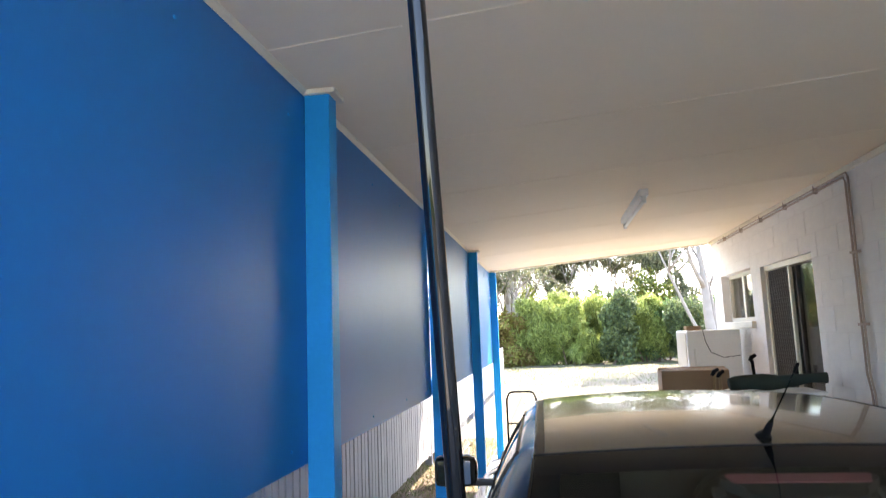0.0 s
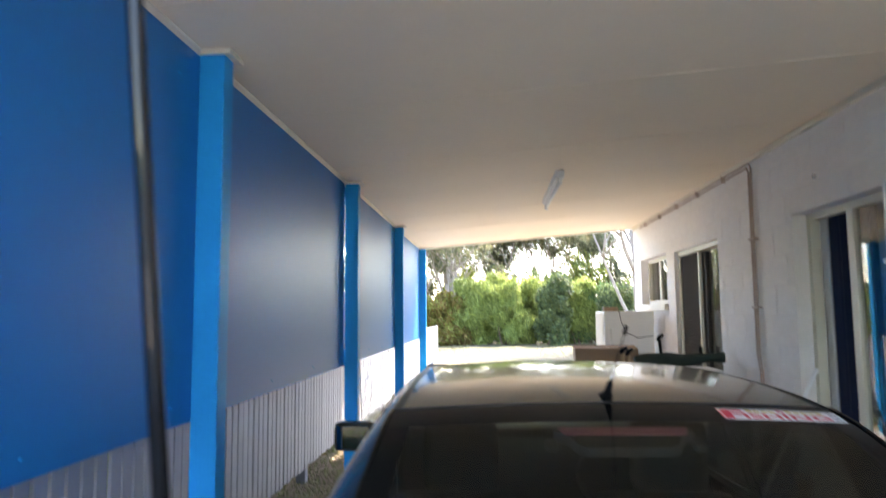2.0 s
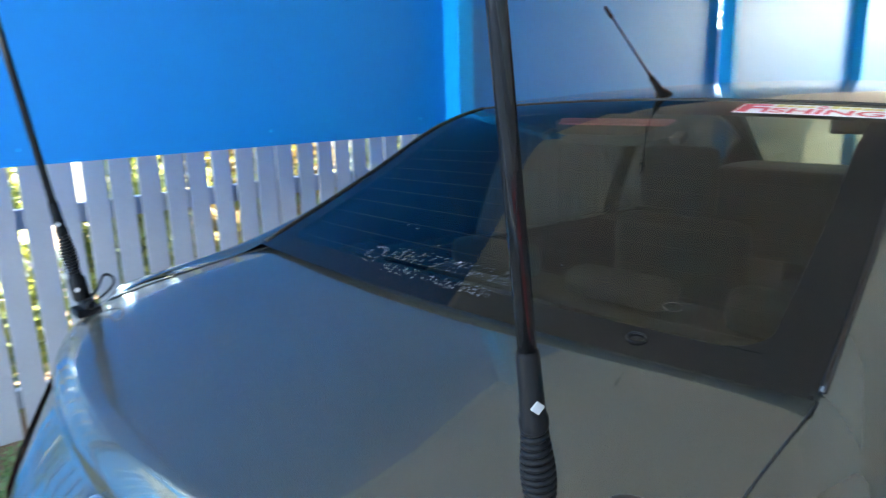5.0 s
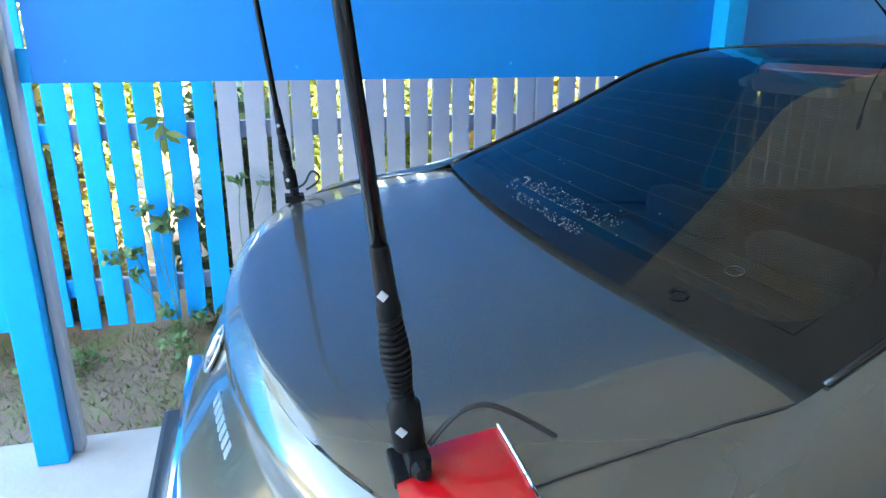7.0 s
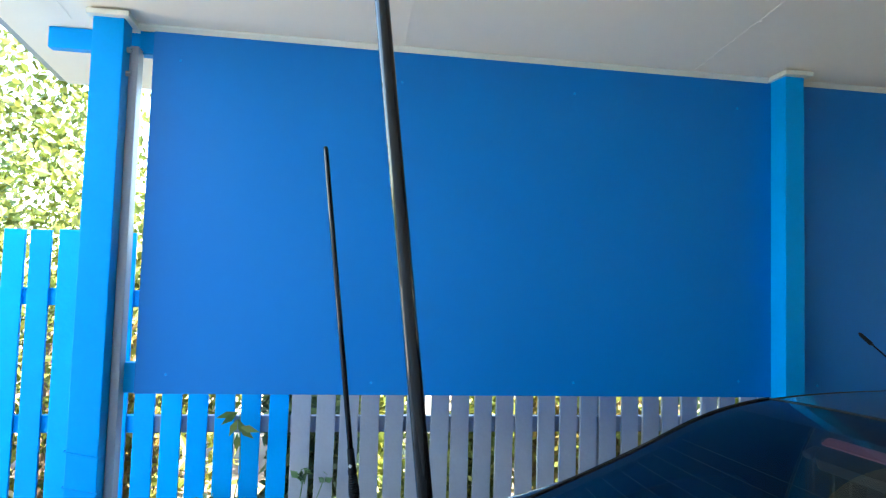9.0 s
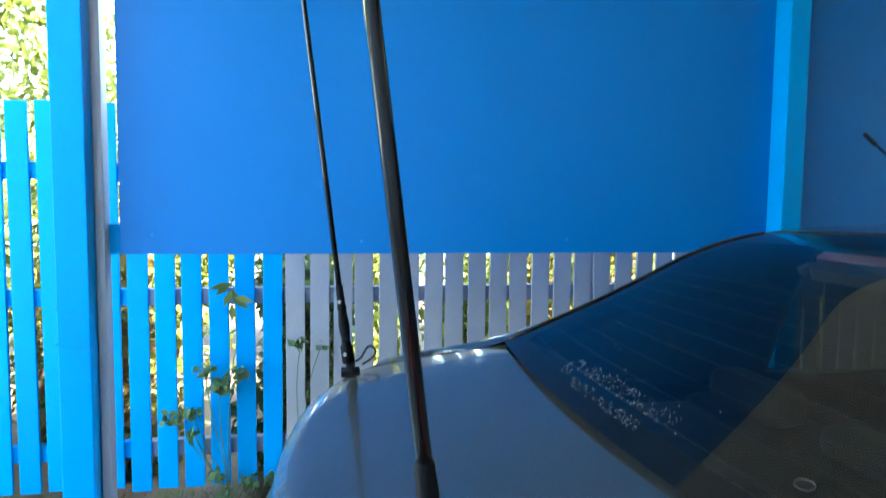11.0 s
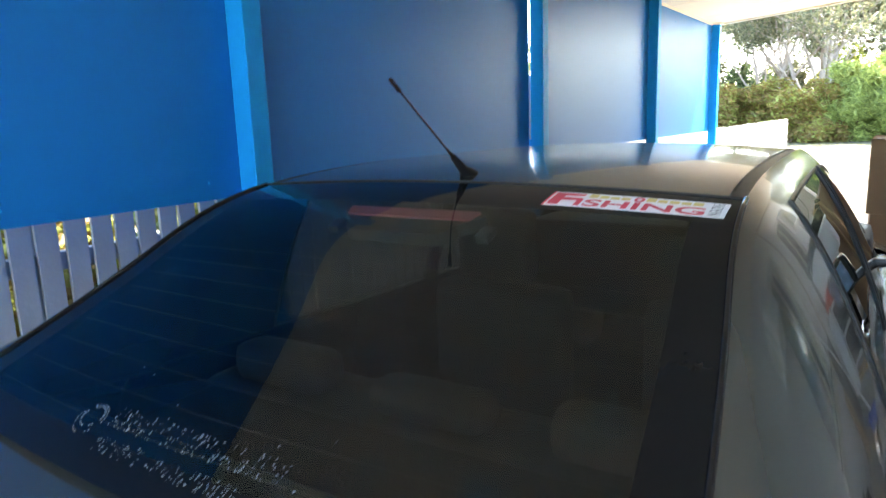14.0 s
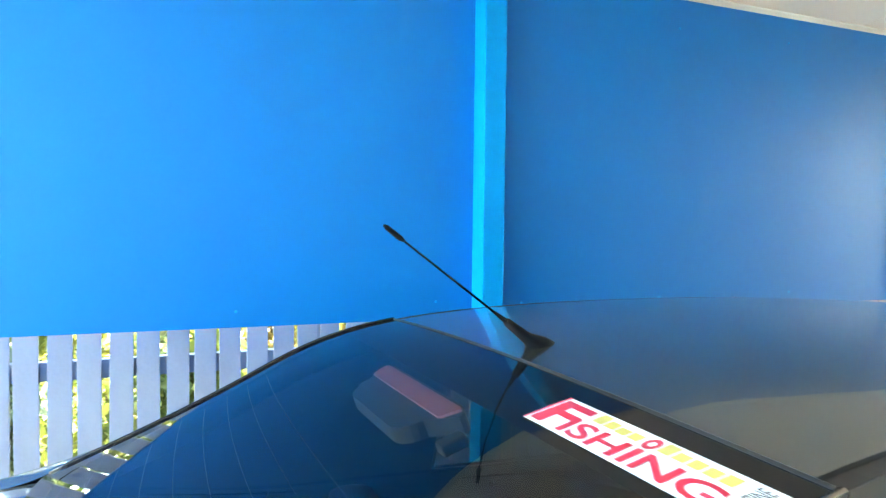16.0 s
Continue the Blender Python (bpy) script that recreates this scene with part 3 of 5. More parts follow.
def outline(level, out=0.0):
    """The plan of the body at one level; its rear edge is bowed."""
    f, w, r, e = level
    pts = []
    for a in ANGLES:
        ca, sa = math.cos(a), math.sin(a)
        x = (w + out) * math.copysign(abs(ca) ** (2 / NX), ca)
        n = math.copysign(abs(sa) ** (2 / NY), sa)
        y = (r + e) / 2 + ((e - r) / 2 + out) * n - math.copysign(BOW, n) * (x / w) ** 2 * abs(n) ** 4
        pts.append(Vector((x, y, 0.20 + f * (shoulder(y) - 0.20))))
    return pts


bm = bmesh.new()
rings = [[bm.verts.new(p) for p in outline(lv)] for lv in LEVELS]
NA = len(ANGLES)
for a, b in zip(rings, rings[1:]):
    for i in range(NA):
        bm.faces.new((a[i], a[(i + 1) % NA], b[(i + 1) % NA], b[i]))
part("body", bm, PAINT, car, "metallic grey lower body", True)
TOP = sorted(((p.y, p.x) for p in outline(LEVELS[-1]) if p.x > -1e-6), key=lambda q: q[0])
TOP_Y, TOP_X = [q[0] for q in TOP], [max(q[1], 0.0) for q in TOP]


def half_width(y):
    return float(np.interp(y, TOP_Y, TOP_X))


DECK = ([-1.690, -1.675, -1.60, -1.45, -1.25, -1.05], [1.1155, 1.122, 1.131, 1.147, 1.172, 1.189])


def deck_at(x, y, lift=0.0):
    w = max(half_width(y), 1e-3)
    q = max(0.0, 1 - min(abs(x / w), 1.0) ** 8)
    if y < 0:
        crown = float(np.interp(y, DECK[0], DECK[1])) - shoulder(y)
    else:
        crown = 0.07
    return Vector((x, y, shoulder(y) + crown * q + lift))


def deck_rows(ys, c0, c1, m):
    return [[deck_at(half_width(y) * c, y) for c in span(c0, c1, m)] for y in ys]


ys_boot = [-1.6898, -1.687, -1.682, -1.675, -1.665, -1.65, -1.63, -1.605, -1.575] + span(-1.54, -1.10, 8)
LID = 0.66
part("boot_lid", join_sheets([deck_rows(ys_boot, -LID, LID, 24)]), PAINT, car, "metallic grey boot lid", True)
sheets = [deck_rows(ys_boot, -1, -LID, 6), deck_rows(ys_boot, LID, 1, 6)]
part("rear_wing", join_sheets(sheets), PAINT, car, "", True)
for sg in (-1, 1):                             # foot of the rear pillar, running out into the wing
    rows = []
    for v in span(0, 1, 14):
        p, e = side_at(0, v, sg), side_at(0.06, v, sg)
        t0 = (p - e).normalized() * 0.20
        q = deck_at(max(-half_width(p.y - 0.2), min(half_width(p.y - 0.2), p.x * 1.01)), p.y - 0.20, 0.0012)
        t1 = Vector((0, -0.20, -0.012))
        rows.append([(2 * u**3 - 3 * u**2 + 1) * p + (u**3 - 2 * u**2 + u) * t0 + (3 * u**2 - 2 * u**3) * q + (u**3 - u**2) * t1 for u in span(0, 1, 12)])
    part("pillar_foot", join_sheets([rows]), PAINT, car, "", True)
part("bonnet", join_sheets([deck_rows(span(1.80, 2.6, 8) + [2.7, 2.74, 2.76, 2.7698], -1, 1, 24)]), PAINT, car, "", True)
for sg in (-1, 1):
    rim = [[Vector((sg * (0.72 + (half_width(y) - 0.72) * u), y, shoulder(y) + 0.022 * (1 - u * u))) for u in span(0, 1, 4)] for y in span(-1.12, 1.80, 28)]
    part("belt_ledge", join_sheets([rim]), PAINT, car, "", True)
    gap = [deck_at(sg * (0.580 - 0.02 * (y + 1.14)), y, 0.0005) for y in span(-1.14, -1.60, 14) if half_width(y) > 0.60]
    for f in (0.985, 0.95, 0.88, 0.80, 0.72):
        near = min(outline(level_at(f)), key=lambda p: abs(p.x - sg * 0.585) + (9 if p.y > -1 else 0))
        gap.append(near + Vector((0, -0.0008, 0)))
    part("lid_gap", tube(gap, 0.0013, 5), DARK, car)
    # tail lamp wrapped round the corner
    ring = outline(level_at(0.74))
    some = [i for i, p in enumerate(ring) if p.x * sg > 0.50 and p.y < -1.30]
    lamp = [[outline(level_at(f), out)[i] for i in some] for f, out in ((0.955, 0.001), (0.94, 0.006), (0.84, 0.010), (0.76, 0.012), (0.69, 0.011), (0.66, 0.002))]
    tl = part("tail_light", join_sheets([lamp]), RED_LENS, car, "red tail light", True)
    part("lamp_rim", tube([p + Vector((0, 0, 0.003)) for p in lamp[0]], 0.004, 6), CHROME, tl)
    inner = 0.505
    lens = [[deck_at(sg * (inner + (half_width(y) * 0.995 - inner) * u), y, (0.0008 if sg > 0 else -0.008) + 0.005 * math.sin(math.pi * u) ** 0.6 * math.sin(math.pi * j / 10) ** 0.6) for u in span(0, 1, 10)] for j, y in enumerate(span(-1.585, -1.455, 10)) if half_width(y) > 0.55]
    part("upper_lens", join_sheets([lens]), RED_LENS, tl, "red lens on top of the wing", True)
    part("lens_edge", tube([p + Vector((0, 0, 0.002)) for p in lens[-1]], 0.0015, 6), CHROME, tl, "chrome edge")
    # door seams, handles and mirror
    for ya, yb in ((0.17, 0.20), (-0.72, -0.86), (1.20, 1.10)):
        seam = []
        for f in (1.0, 0.95, 0.88, 0.76, 0.52, 0.28, 0.10):
            w = float(np.interp(f, [q[0] for q in LEVELS], [q[1] for q in LEVELS]))
            y = ya + (yb - ya) * (1 - f)
            q = abs((y - 0.54) / 2.44) ** NY
            seam.append((sg * (w * (1 - q) ** (1 / NX) + 0.0006), y, 0.20 + f * (shoulder(y) - 0.20)))
        part("door_seam", tube(seam, 0.003, 5), DARK, car)
    for y in (0.92, 0.0):
        h = part("door_handle", tube([(sg * 0.832, y - 0.09, 0.925), (sg * 0.862, y - 0.07, 0.93), (sg * 0.868, y, 0.932), (sg * 0.862, y + 0.07, 0.93), (sg * 0.832, y + 0.09, 0.925)], 0.011, 8), CHROME, car, "chrome door handle", True)
    bm = box((0, -0.045, -0.07), (0.20, 0.07, 0.07), 0.035)
    mir = part("door_mirror", bm, PAINT, car, "grey door mirror", True)
    mir.matrix_local = pose(sg * 0.790, 1.15, 1.10, 0, 0, 0) @ Matrix.Diagonal((sg, 1, 1, 1))
    gl = part("mirror_glass", box((0.025, -0.050, -0.052), (0.18, -0.046, 0.055), 0.002), MIRROR, mir)
    part("mirror_arm", box((-0.09, -0.01, -0.07), (0.03, 0.04, -0.04), 0.01), TRIM, mir)
    for y in (-0.93, 1.98):
        whl = part("wheel", tube([(0.10, 0, 0), (0.115, 0, 0), (0.118, 0, 0)], [0.20, 0.215, 0.05], 24), CHROME, car, "alloy wheel", True)
        whl.matrix_local = pose(sg * 0.756, y, 0.415) @ Matrix.Diagonal((sg, 1, 1, 1))
        t = part("tyre", tube([(-0.10, 0, 0), (-0.09, 0, 0), (0.09, 0, 0), (0.112, 0, 0), (0.118, 0, 0)], [0.30, 0.33, 0.33, 0.31, 0.24], 32), RUBBER, whl, "", True)
        part("wheel_arch", tube([(sg * 0.868, y + 0.37 * math.cos(a), 0.415 + 0.36 * math.sin(a)) for a in span(0.05, math.pi - 0.05, 20)], 0.018, 6), TRIM, car)

# boot rear: crease strip, bumper line, maker's badge as a plain disc, plate recess
part("bumper_line", tube([Vector((p.x, p.y - 0.001, p.z)) for p in sorted(outline((0.50, 0.8705, -1.8655, 2.98)), key=lambda q: q.x) if p.y < -1.5], 0.003, 5), DARK, car)
SATIN = mat("satin_chrome", (0.42, 0.43, 0.44), 0.28, metal=1.0, vary=0.03)
badge = part("badge", lathe([(0.036, 0.0), (0.036, 0.002), (0.030, 0.0035), (0.012, 0.0045), (0.001, 0.0047)], 28), PAINT, car, "round raised badge with a bright rim", True)
badge.matrix_local = pose(0, -1.731, 1.020, 62, 0, 0)
part("badge_rim", tube([(0.037 * math.cos(a), 0.037 * math.sin(a), 0.003) for a in span(0, 2 * math.pi, 32)[:-1]], 0.0028, 6, True), SATIN, badge, "bright rim", True)
part("badge_figure", tube([(-0.014, -0.022, 0.005), (0.004, -0.014, 0.006), (0.012, 0.004, 0.006), (-0.002, 0.016, 0.006), (0.010, 0.026, 0.005)], [0.003, 0.006, 0.007, 0.006, 0.003], 8), SATIN, badge, "plain curved figure", True)
for k in range(7):                             # unreadable raised lettering as plain bars
    bar = part("lettering_bar", box((-0.007, -0.002, -0.010), (0.007, 0.002, 0.010), 0.001), SATIN, car, "satin chrome bar")
    x = 0.15 + 0.021 * k
    bar.matrix_local = pose(x, -1.733 + 0.30 * x * x, 1.015, -28, 0, 20 * x)
part("plate_recess", box((-0.30, -1.868, 0.62), (0.30, -1.83, 0.76), 0.01), TRIM, car)
part("boot_grip", box((-0.28, -1.806, 0.855), (0.28, -1.78, 0.885), 0.008), CHROME, car, "chrome strip above the plate")
part("underbody", box((-0.75, -1.68, 0.16), (0.75, 2.7, 0.26), 0.03), DARK, car)

# roof aerial, stop lamp, sticker and flaking lettering film
aer = part("roof_aerial", tube([(0, 0.012, 0), (0, 0.0, 0.012), (0, -0.02, 0.026), (0, -0.055, 0.052)], [0.024, 0.018, 0.009, 0.006], 12), BLACK, car, "short black roof aerial", True)
aer.location = (0.004, -0.462, 1.470)
part("mast", tube([(0, -0.052, 0.050), (0, -0.080, 0.070), (0, -0.225, 0.176)], [0.0045, 0.0018, 0.0015], 8), ROD, aer)
part("mast_tip", tube([(0, -0.215, 0.169), (0, -0.220, 0.172), (0, -0.240, 0.187), (0, -0.244, 0.190)], [0.002, 0.004, 0.0035, 0.0015], 8), BLACK, aer)
LAMP_S0, LAMP_S1 = 1.50, 1.735                # housing of the stop lamp, lying against the glass
lamp_a, lamp_b = top_at(LAMP_S0, 0.0, -0.010), top_at(LAMP_S1, 0.0, -0.010)
lamp_len = (lamp_b - lamp_a).length


def rounded_plate(w0, w1, y0, y1, z0, z1, r, n=6):
    """A plate with rounded corners, w0 wide at y0 and w1 wide at y1."""
    ring = []
    for cx, cy, a0 in ((w1 / 2 - r, y1 - r * 0.5, 0), (-w1 / 2 + r, y1 - r * 0.5, 90), (-w0 / 2 + r, y0 + r, 180), (w0 / 2 - r, y0 + r, 270)):
        k = 0.5 if a0 < 180 else 1.0
        ring += [(cx + r * math.cos(radians(a0 + 90 * i / n)), cy + r * k * math.sin(radians(a0 + 90 * i / n))) for i in range(n + 1)]
    bm = bmesh.new()
    lower, upper = [bm.verts.new((x, y, z0)) for x, y in ring], [bm.verts.new((x * 0.985, y, z1)) for x, y in ring]
    for i in range(len(ring)):
        j = (i + 1) % len(ring)
        bm.faces.new((lower[i], lower[j], upper[j], upper[i]))
    bm.faces.new(upper)
    bm.faces.new(list(reversed(lower)))
    return bm


lampb = part("stop_lamp", rounded_plate(0.225, 0.300, 0, lamp_len, -0.022, 0.0, 0.035), LAMP_GREY, car, "rounded high stop lamp behind the glass")
lampb.matrix_local = Matrix.Translation(lamp_a) @ Matrix.Rotation(math.atan2(lamp_b.z - lamp_a.z, lamp_b.y - lamp_a.y), 4, "X")
part("stop_lens", rounded_plate(0.262, 0.276, lamp_len * 0.58, lamp_len * 0.93, -0.001, 0.003, 0.008), PINK_LENS, lampb, "faded red lens")
for sg in (-1, 1):
    part("lamp_vent", box((sg * 0.155 - 0.012, lamp_len * 0.35, -0.03), (sg * 0.155 + 0.012, lamp_len * 0.75, -0.015), 0.004), LAMP_GREY, lampb)


def sticker_at(u, v, lift):
    """u along the sticker, v up it, both 0 to 1."""
    x = 0.229 + 0.272 * u
    s = 1.780 + (1.925 - 1.780) * v
    return top_at(s, x / S_T(s), lift)


stk = part("sticker", grid_mesh([[sticker_at(u, v, 0.0012) for u in span(0, 1, 16)] for v in span(0, 1, 4)]), STICKER, car, "white sticker with red FISHING lettering")


def lettering(text, u0, u1, v0, v1, material, name, turned=False, bold=0.0, slant=0.0):
    cu = bpy.data.curves.new("lettering", "FONT")
    cu.body, cu.offset, cu.shear = text, bold, slant
    tmp = bpy.data.objects.new("lettering", cu)
    scene.collection.objects.link(tmp)
    dg = bpy.context.evaluated_depsgraph_get()
    me = bpy.data.meshes.new_from_object(tmp.evaluated_get(dg))
    bpy.data.objects.remove(tmp)
    co = np.array([v.co[:2] for v in me.vertices])
    lo, hi = co.min(0), co.max(0)
    for vtx in me.vertices:
        a, b = (np.array(vtx.co[:2]) - lo) / (hi - lo)
        if turned:
            a, b = 1 - b, a
        vtx.co = sticker_at(u0 + (u1 - u0) * a, v0 + (v1 - v0) * b, 0.0020)
    me.materials.clear()
    return link(name, me, material, stk)


lettering("ISHING", 0.185, 0.895, 0.07, 0.56, STICKER_RED, "lettering", bold=0.022)
lettering("F", 0.025, 0.205, 0.07, 0.90, STICKER_RED, "initial", bold=0.03)
lettering("MAGAZINE", 0.915, 0.975, 0.10, 0.90, TRIM, "small_lettering", True)
rs = random.Random(12)
for u0, n in ((0.235, 4), (0.565, 5)):        # unreadable yellow words as bars
    for j in range(n):
        ua = u0 + j * 0.063
        part("yellow_bar", grid_mesh([[sticker_at(u, v, 0.0020) for u in span(ua, ua + 0.052, 3)] for v in (0.65 + rs.uniform(0, 0.02), 0.88 + (0.06 if j == 0 else rs.uniform(-0.05, 0.01)))]), STICKER_YELLOW, stk)
dot = [[sticker_at(0.525 + 0.030 * q * math.cos(a), 0.76 + 0.17 * q * math.sin(a), 0.0020) for a in span(0, 2 * math.pi, 16)] for q in (0.45, 1.0)]
part("red_mark", grid_mesh(dot), STICKER_RED, stk)
part("rim_line", grid_mesh([[sticker_at(u, v, 0.0018) for u in (0.0, 0.012)] for v in span(0, 1, 4)]), STICKER_RED, stk)

rng = random.Random(4)
bm = bmesh.new()


def film_flake(x0, x1, s0, s1):
    t0, t1 = S_T(s0), S_T(s1)
    vs = [bm.verts.new(p) for p in (top_at(s0, x0 / t0, 0.0012), top_at(s0, x1 / t0, 0.0012), top_at(s1, x1 / t1, 0.0012), top_at(s1, x0 / t1, 0.0012))]
    bm.faces.new(vs)


for row, (s0, s1, xa, xb) in enumerate(((0.145, 0.225, -0.15, 0.16), (0.055, 0.108, -0.14, 0.12))):
    x = xa
    while x < xb:
        w = rng.uniform(0.006, 0.015)
        for k in range(9):
            a = s0 + (s1 - s0) * k / 9
            for j in range(2):
                if rng.random() < 0.42:
                    u = x + w * j / 2 + rng.uniform(0, 0.002)
                    film_flake(u, u + w * rng.uniform(0.1, 0.34), a + rng.uniform(0, 0.003), a + (s1 - s0) / 9 * rng.uniform(0.4, 1.0))
        x += w + rng.uniform(0.002, 0.006)
for k in range(26):
    a = 2 * math.pi * k / 26
    if rng.random() < 0.8:
        x, s = -0.190 + 0.026 * math.cos(a), 0.145 + 0.06 * math.sin(a)
        film_flake(x - 0.0012, x + 0.0008, s - 0.003, s + 0.003)
        film_flake(x * 0.75 - 0.0475 - 0.002, x * 0.75 - 0.0475 + 0.001, s * 0.7 + 0.05, s * 0.7 + 0.055)
for k in range(10):
    x, s = rng.uniform(-0.2, 0.22), rng.uniform(0.1, 0.4)
    film_flake(x, x + 0.003, s, s + 0.006)
tagged(part("decal_film", bm, SILVER_FILM, car, "flaking silver lettering film, unreadable"), kind="stuff")

ring = [top_at(0.045 + 0.022 * math.sin(a), (0.372 + 0.0125 * math.cos(a)) / S_T(0.045), 0.0016) for a in span(0, 2 * math.pi, 20)[:-1]]
part("ring_mark", tube(ring, 0.0018, 5, True), BLACK, rear, "small dark ring on the black border")
ring = [top_at(0.22 + 0.022 * math.sin(a), (0.385 + 0.0125 * math.cos(a)) / S_T(0.22), 0.0010) for a in span(0, 2 * math.pi, 20)[:-1]]
part("ring_mark", tube(ring, 0.0006, 5, True), WIRE, rear, "faint ring mark on the glass")

# cabin
part("parcel_shelf", box((-0.60, -1.14, 0.96), (0.60, -0.62, 1.0), 0.01), CLOTH, car)
part("rear_seat", box((-0.64, -0.66, 0.45), (0.64, -0.45, 1.02), 0.05), CLOTH, car, "", True)
for x in (-0.38, 0.0, 0.38):
    part("headrest", box((x - 0.13, -0.66, 1.03), (x + 0.13, -0.56, 1.10 if x == 0 else 1.12), 0.035), CLOTH, car, "", True)
for x in (-0.37, 0.37):
    st = part("front_seat", box((x - 0.25, 0.32, 0.45), (x + 0.25, 0.46, 1.04), 0.06), CLOTH, car, "", True)
    part("headrest", box((x - 0.13, 0.30, 1.05), (x + 0.14, 0.40, 1.295), 0.04), CLOTH, st, "", True)
    part("cushion", box((x - 0.25, 0.35, 0.40), (x + 0.25, 0.95, 0.55), 0.05), CLOTH, st, "", True)
part("dashboard", box((-0.70, 1.22, 0.70), (0.70, 1.66, 1.12), 0.05), TRIM, car, "", True)
wheel_pts = [(0.37 + 0.19 * math.cos(a), 1.16 - 0.07 * math.sin(a), 0.93 + 0.18 * math.sin(a)) for a in span(0, 2 * math.pi, 24)[:-1]]
part("steering_wheel", tube(wheel_pts, 0.014, 6, True), TRIM, car)
part("rear_mirror", box((-0.11, 1.05, 1.30), (0.11, 1.08, 1.36), 0.012), TRIM, car)
part("cabin_floor", box((-0.74, -1.0, 0.28), (0.74, 1.8, 0.32), 0.01), CLOTH, car)

# ---- whip antennas clamped to the boot lid ----


def whip_antenna(x, y, z, mirror):
    a = thing("whip_antenna", (x, y, z), "tall black whip antenna on coil spring, clamped to boot lid", "antenna", "boot antennas")
    lean = Matrix.Rotation(radians(6.9), 4, "X") @ Matrix.Rotation(radians(-1.5 if mirror else 0.0), 4, "Y")
    bm = bmesh.new()
    box_into(bm, (-0.022, -0.020, -0.012), (0.022, 0.024, 0.004), 0.003)
    box_into(bm, (-0.028, -0.008, 0.004), (0.028, 0.012, 0.022), 0.003)
    part("clamp", bm, BLACK, a)
    for sx in (-1, 1):
        part("clamp_bolt", tube([(sx * 0.028, 0.002, 0.013), (sx * 0.034, 0.002, 0.013), (sx * 0.038, 0.002, 0.013)], [0.009, 0.009, 0.006], 8), BLACK, a)
    prof = [(0.013, 0.018), (0.015, 0.022), (0.015, 0.060), (0.011, 0.064), (0.011, 0.070)]
    b = part("base", lathe(prof, 16), BLACK, a, "", True)
    b.matrix_local = lean
    dm = part("emblem", box((-0.0038, -0.0008, -0.0038), (0.0038, 0.0008, 0.0038)), EMBLEM, b, "plain pale diamond mark")
    dm.matrix_local = Matrix.Rotation(radians(65), 4, "Z") @ Matrix.Translation((0.0, -0.0152, 0.042)) @ Matrix.Rotation(radians(45), 4, "Y")
    coil = []
    for k in range(14 * 12 + 1):
        q = k / (14 * 12)
        r = 0.0082 + 0.0030 * math.sin(math.pi * q) ** 2
        ang = 2 * math.pi * 14 * q
        coil.append((r * math.cos(ang), r * math.sin(ang), 0.068 + 0.078 * q))
    sp = part("spring", tube(coil, 0.0026, 6), BLACK, a, "black coil spring", True)
    sp.matrix_local = lean
    core = part("spring_core", lathe([(0.008, 0.060), (0.010, 0.107), (0.008, 0.150)], 12), RUBBER, sp)
    sl = part("sleeve", lathe([(0.0095, 0.144), (0.0108, 0.147), (0.0108, 0.154), (0.0094, 0.158), (0.0084, 0.203), (0.0074, 0.206)], 16), BLACK, a, "", True)
    sl.matrix_local = lean
    dm = part("emblem", box((-0.0036, -0.0008, -0.0036), (0.0036, 0.0008, 0.0036)), EMBLEM, sl, "plain pale diamond mark")
    dm.matrix_local = Matrix.Rotation(radians(65), 4, "Z") @ Matrix.Translation((0.0, -0.0094, 0.166)) @ Matrix.Rotation(radians(45), 4, "Y")
    rod = part("rod", lathe([(0.0068, 0.204), (0.0066, 0.60), (0.0062, 0.925), (0.0055, 0.933), (0.003, 0.936)], 14), ROD, a, "glossy black rod", True)
    rod.matrix_local = lean
    if mirror:
        pts = [(-0.012, 0.012, 0.018), (-0.016, 0.030, 0.030), (-0.020, 0.045, 0.052), (-0.026, 0.062, 0.040), (-0.022, 0.052, 0.022), (-0.016, 0.030, 0.010)]
    else:
        pts = [(0.010, 0.014, 0.022), (0.012, 0.034, 0.047), (0.015, 0.057, 0.058), (0.018, 0.081, 0.051), (0.021, 0.104, 0.037), (0.025, 0.126, 0.022)]
    cs = [spline([p[i] for p in pts]) for i in range(3)]
    part("cable", tube([tuple(c(q) for c in cs) for q in span(0, 5, 30)], 0.0028, 6), RUBBER, a, "thin black coaxial cable", True)
    return a


whip_antenna(1.799, -1.524, 1.130, False)
whip_antenna(0.735, -1.581, 1.130, True)

# ---- fixtures on the house wall and ceiling ----
AC_COIL = mat("pale_grey_fins", (0.50, 0.53, 0.58), 0.5, vary=0.12, scale=9)
ac = thing("air_conditioner", (2.715, 0.52, 1.91), "white boxy window air conditioner through the block wall", "air conditioner")
part("casing", box((0, 0, 0), (0.24, 0.40, 0.36), 0.008), AGED, ac)
bm = bmesh.new()
for k in range(8):
    box_into(bm, (-0.006, 0.02, 0.040 + k * 0.038), (-0.0035, 0.38, 0.0425 + k * 0.038))
for y in (0.02, 0.375):
    box_into(bm, (-0.007, y - 0.006, 0.02), (-0.0036, y + 0.006, 0.34))
for y in (0.17, 0.22):
    box_into(bm, (-0.013, y, 0.14), (-0.0085, y + 0.012, 0.26))
part("rear_grille", bm, WHITE, ac, "pale wire grille")
part("coil_panel", box((-0.003, 0.025, 0.025), (-0.0005, 0.375, 0.335)), AC_COIL, ac, "pale grey coil fins")
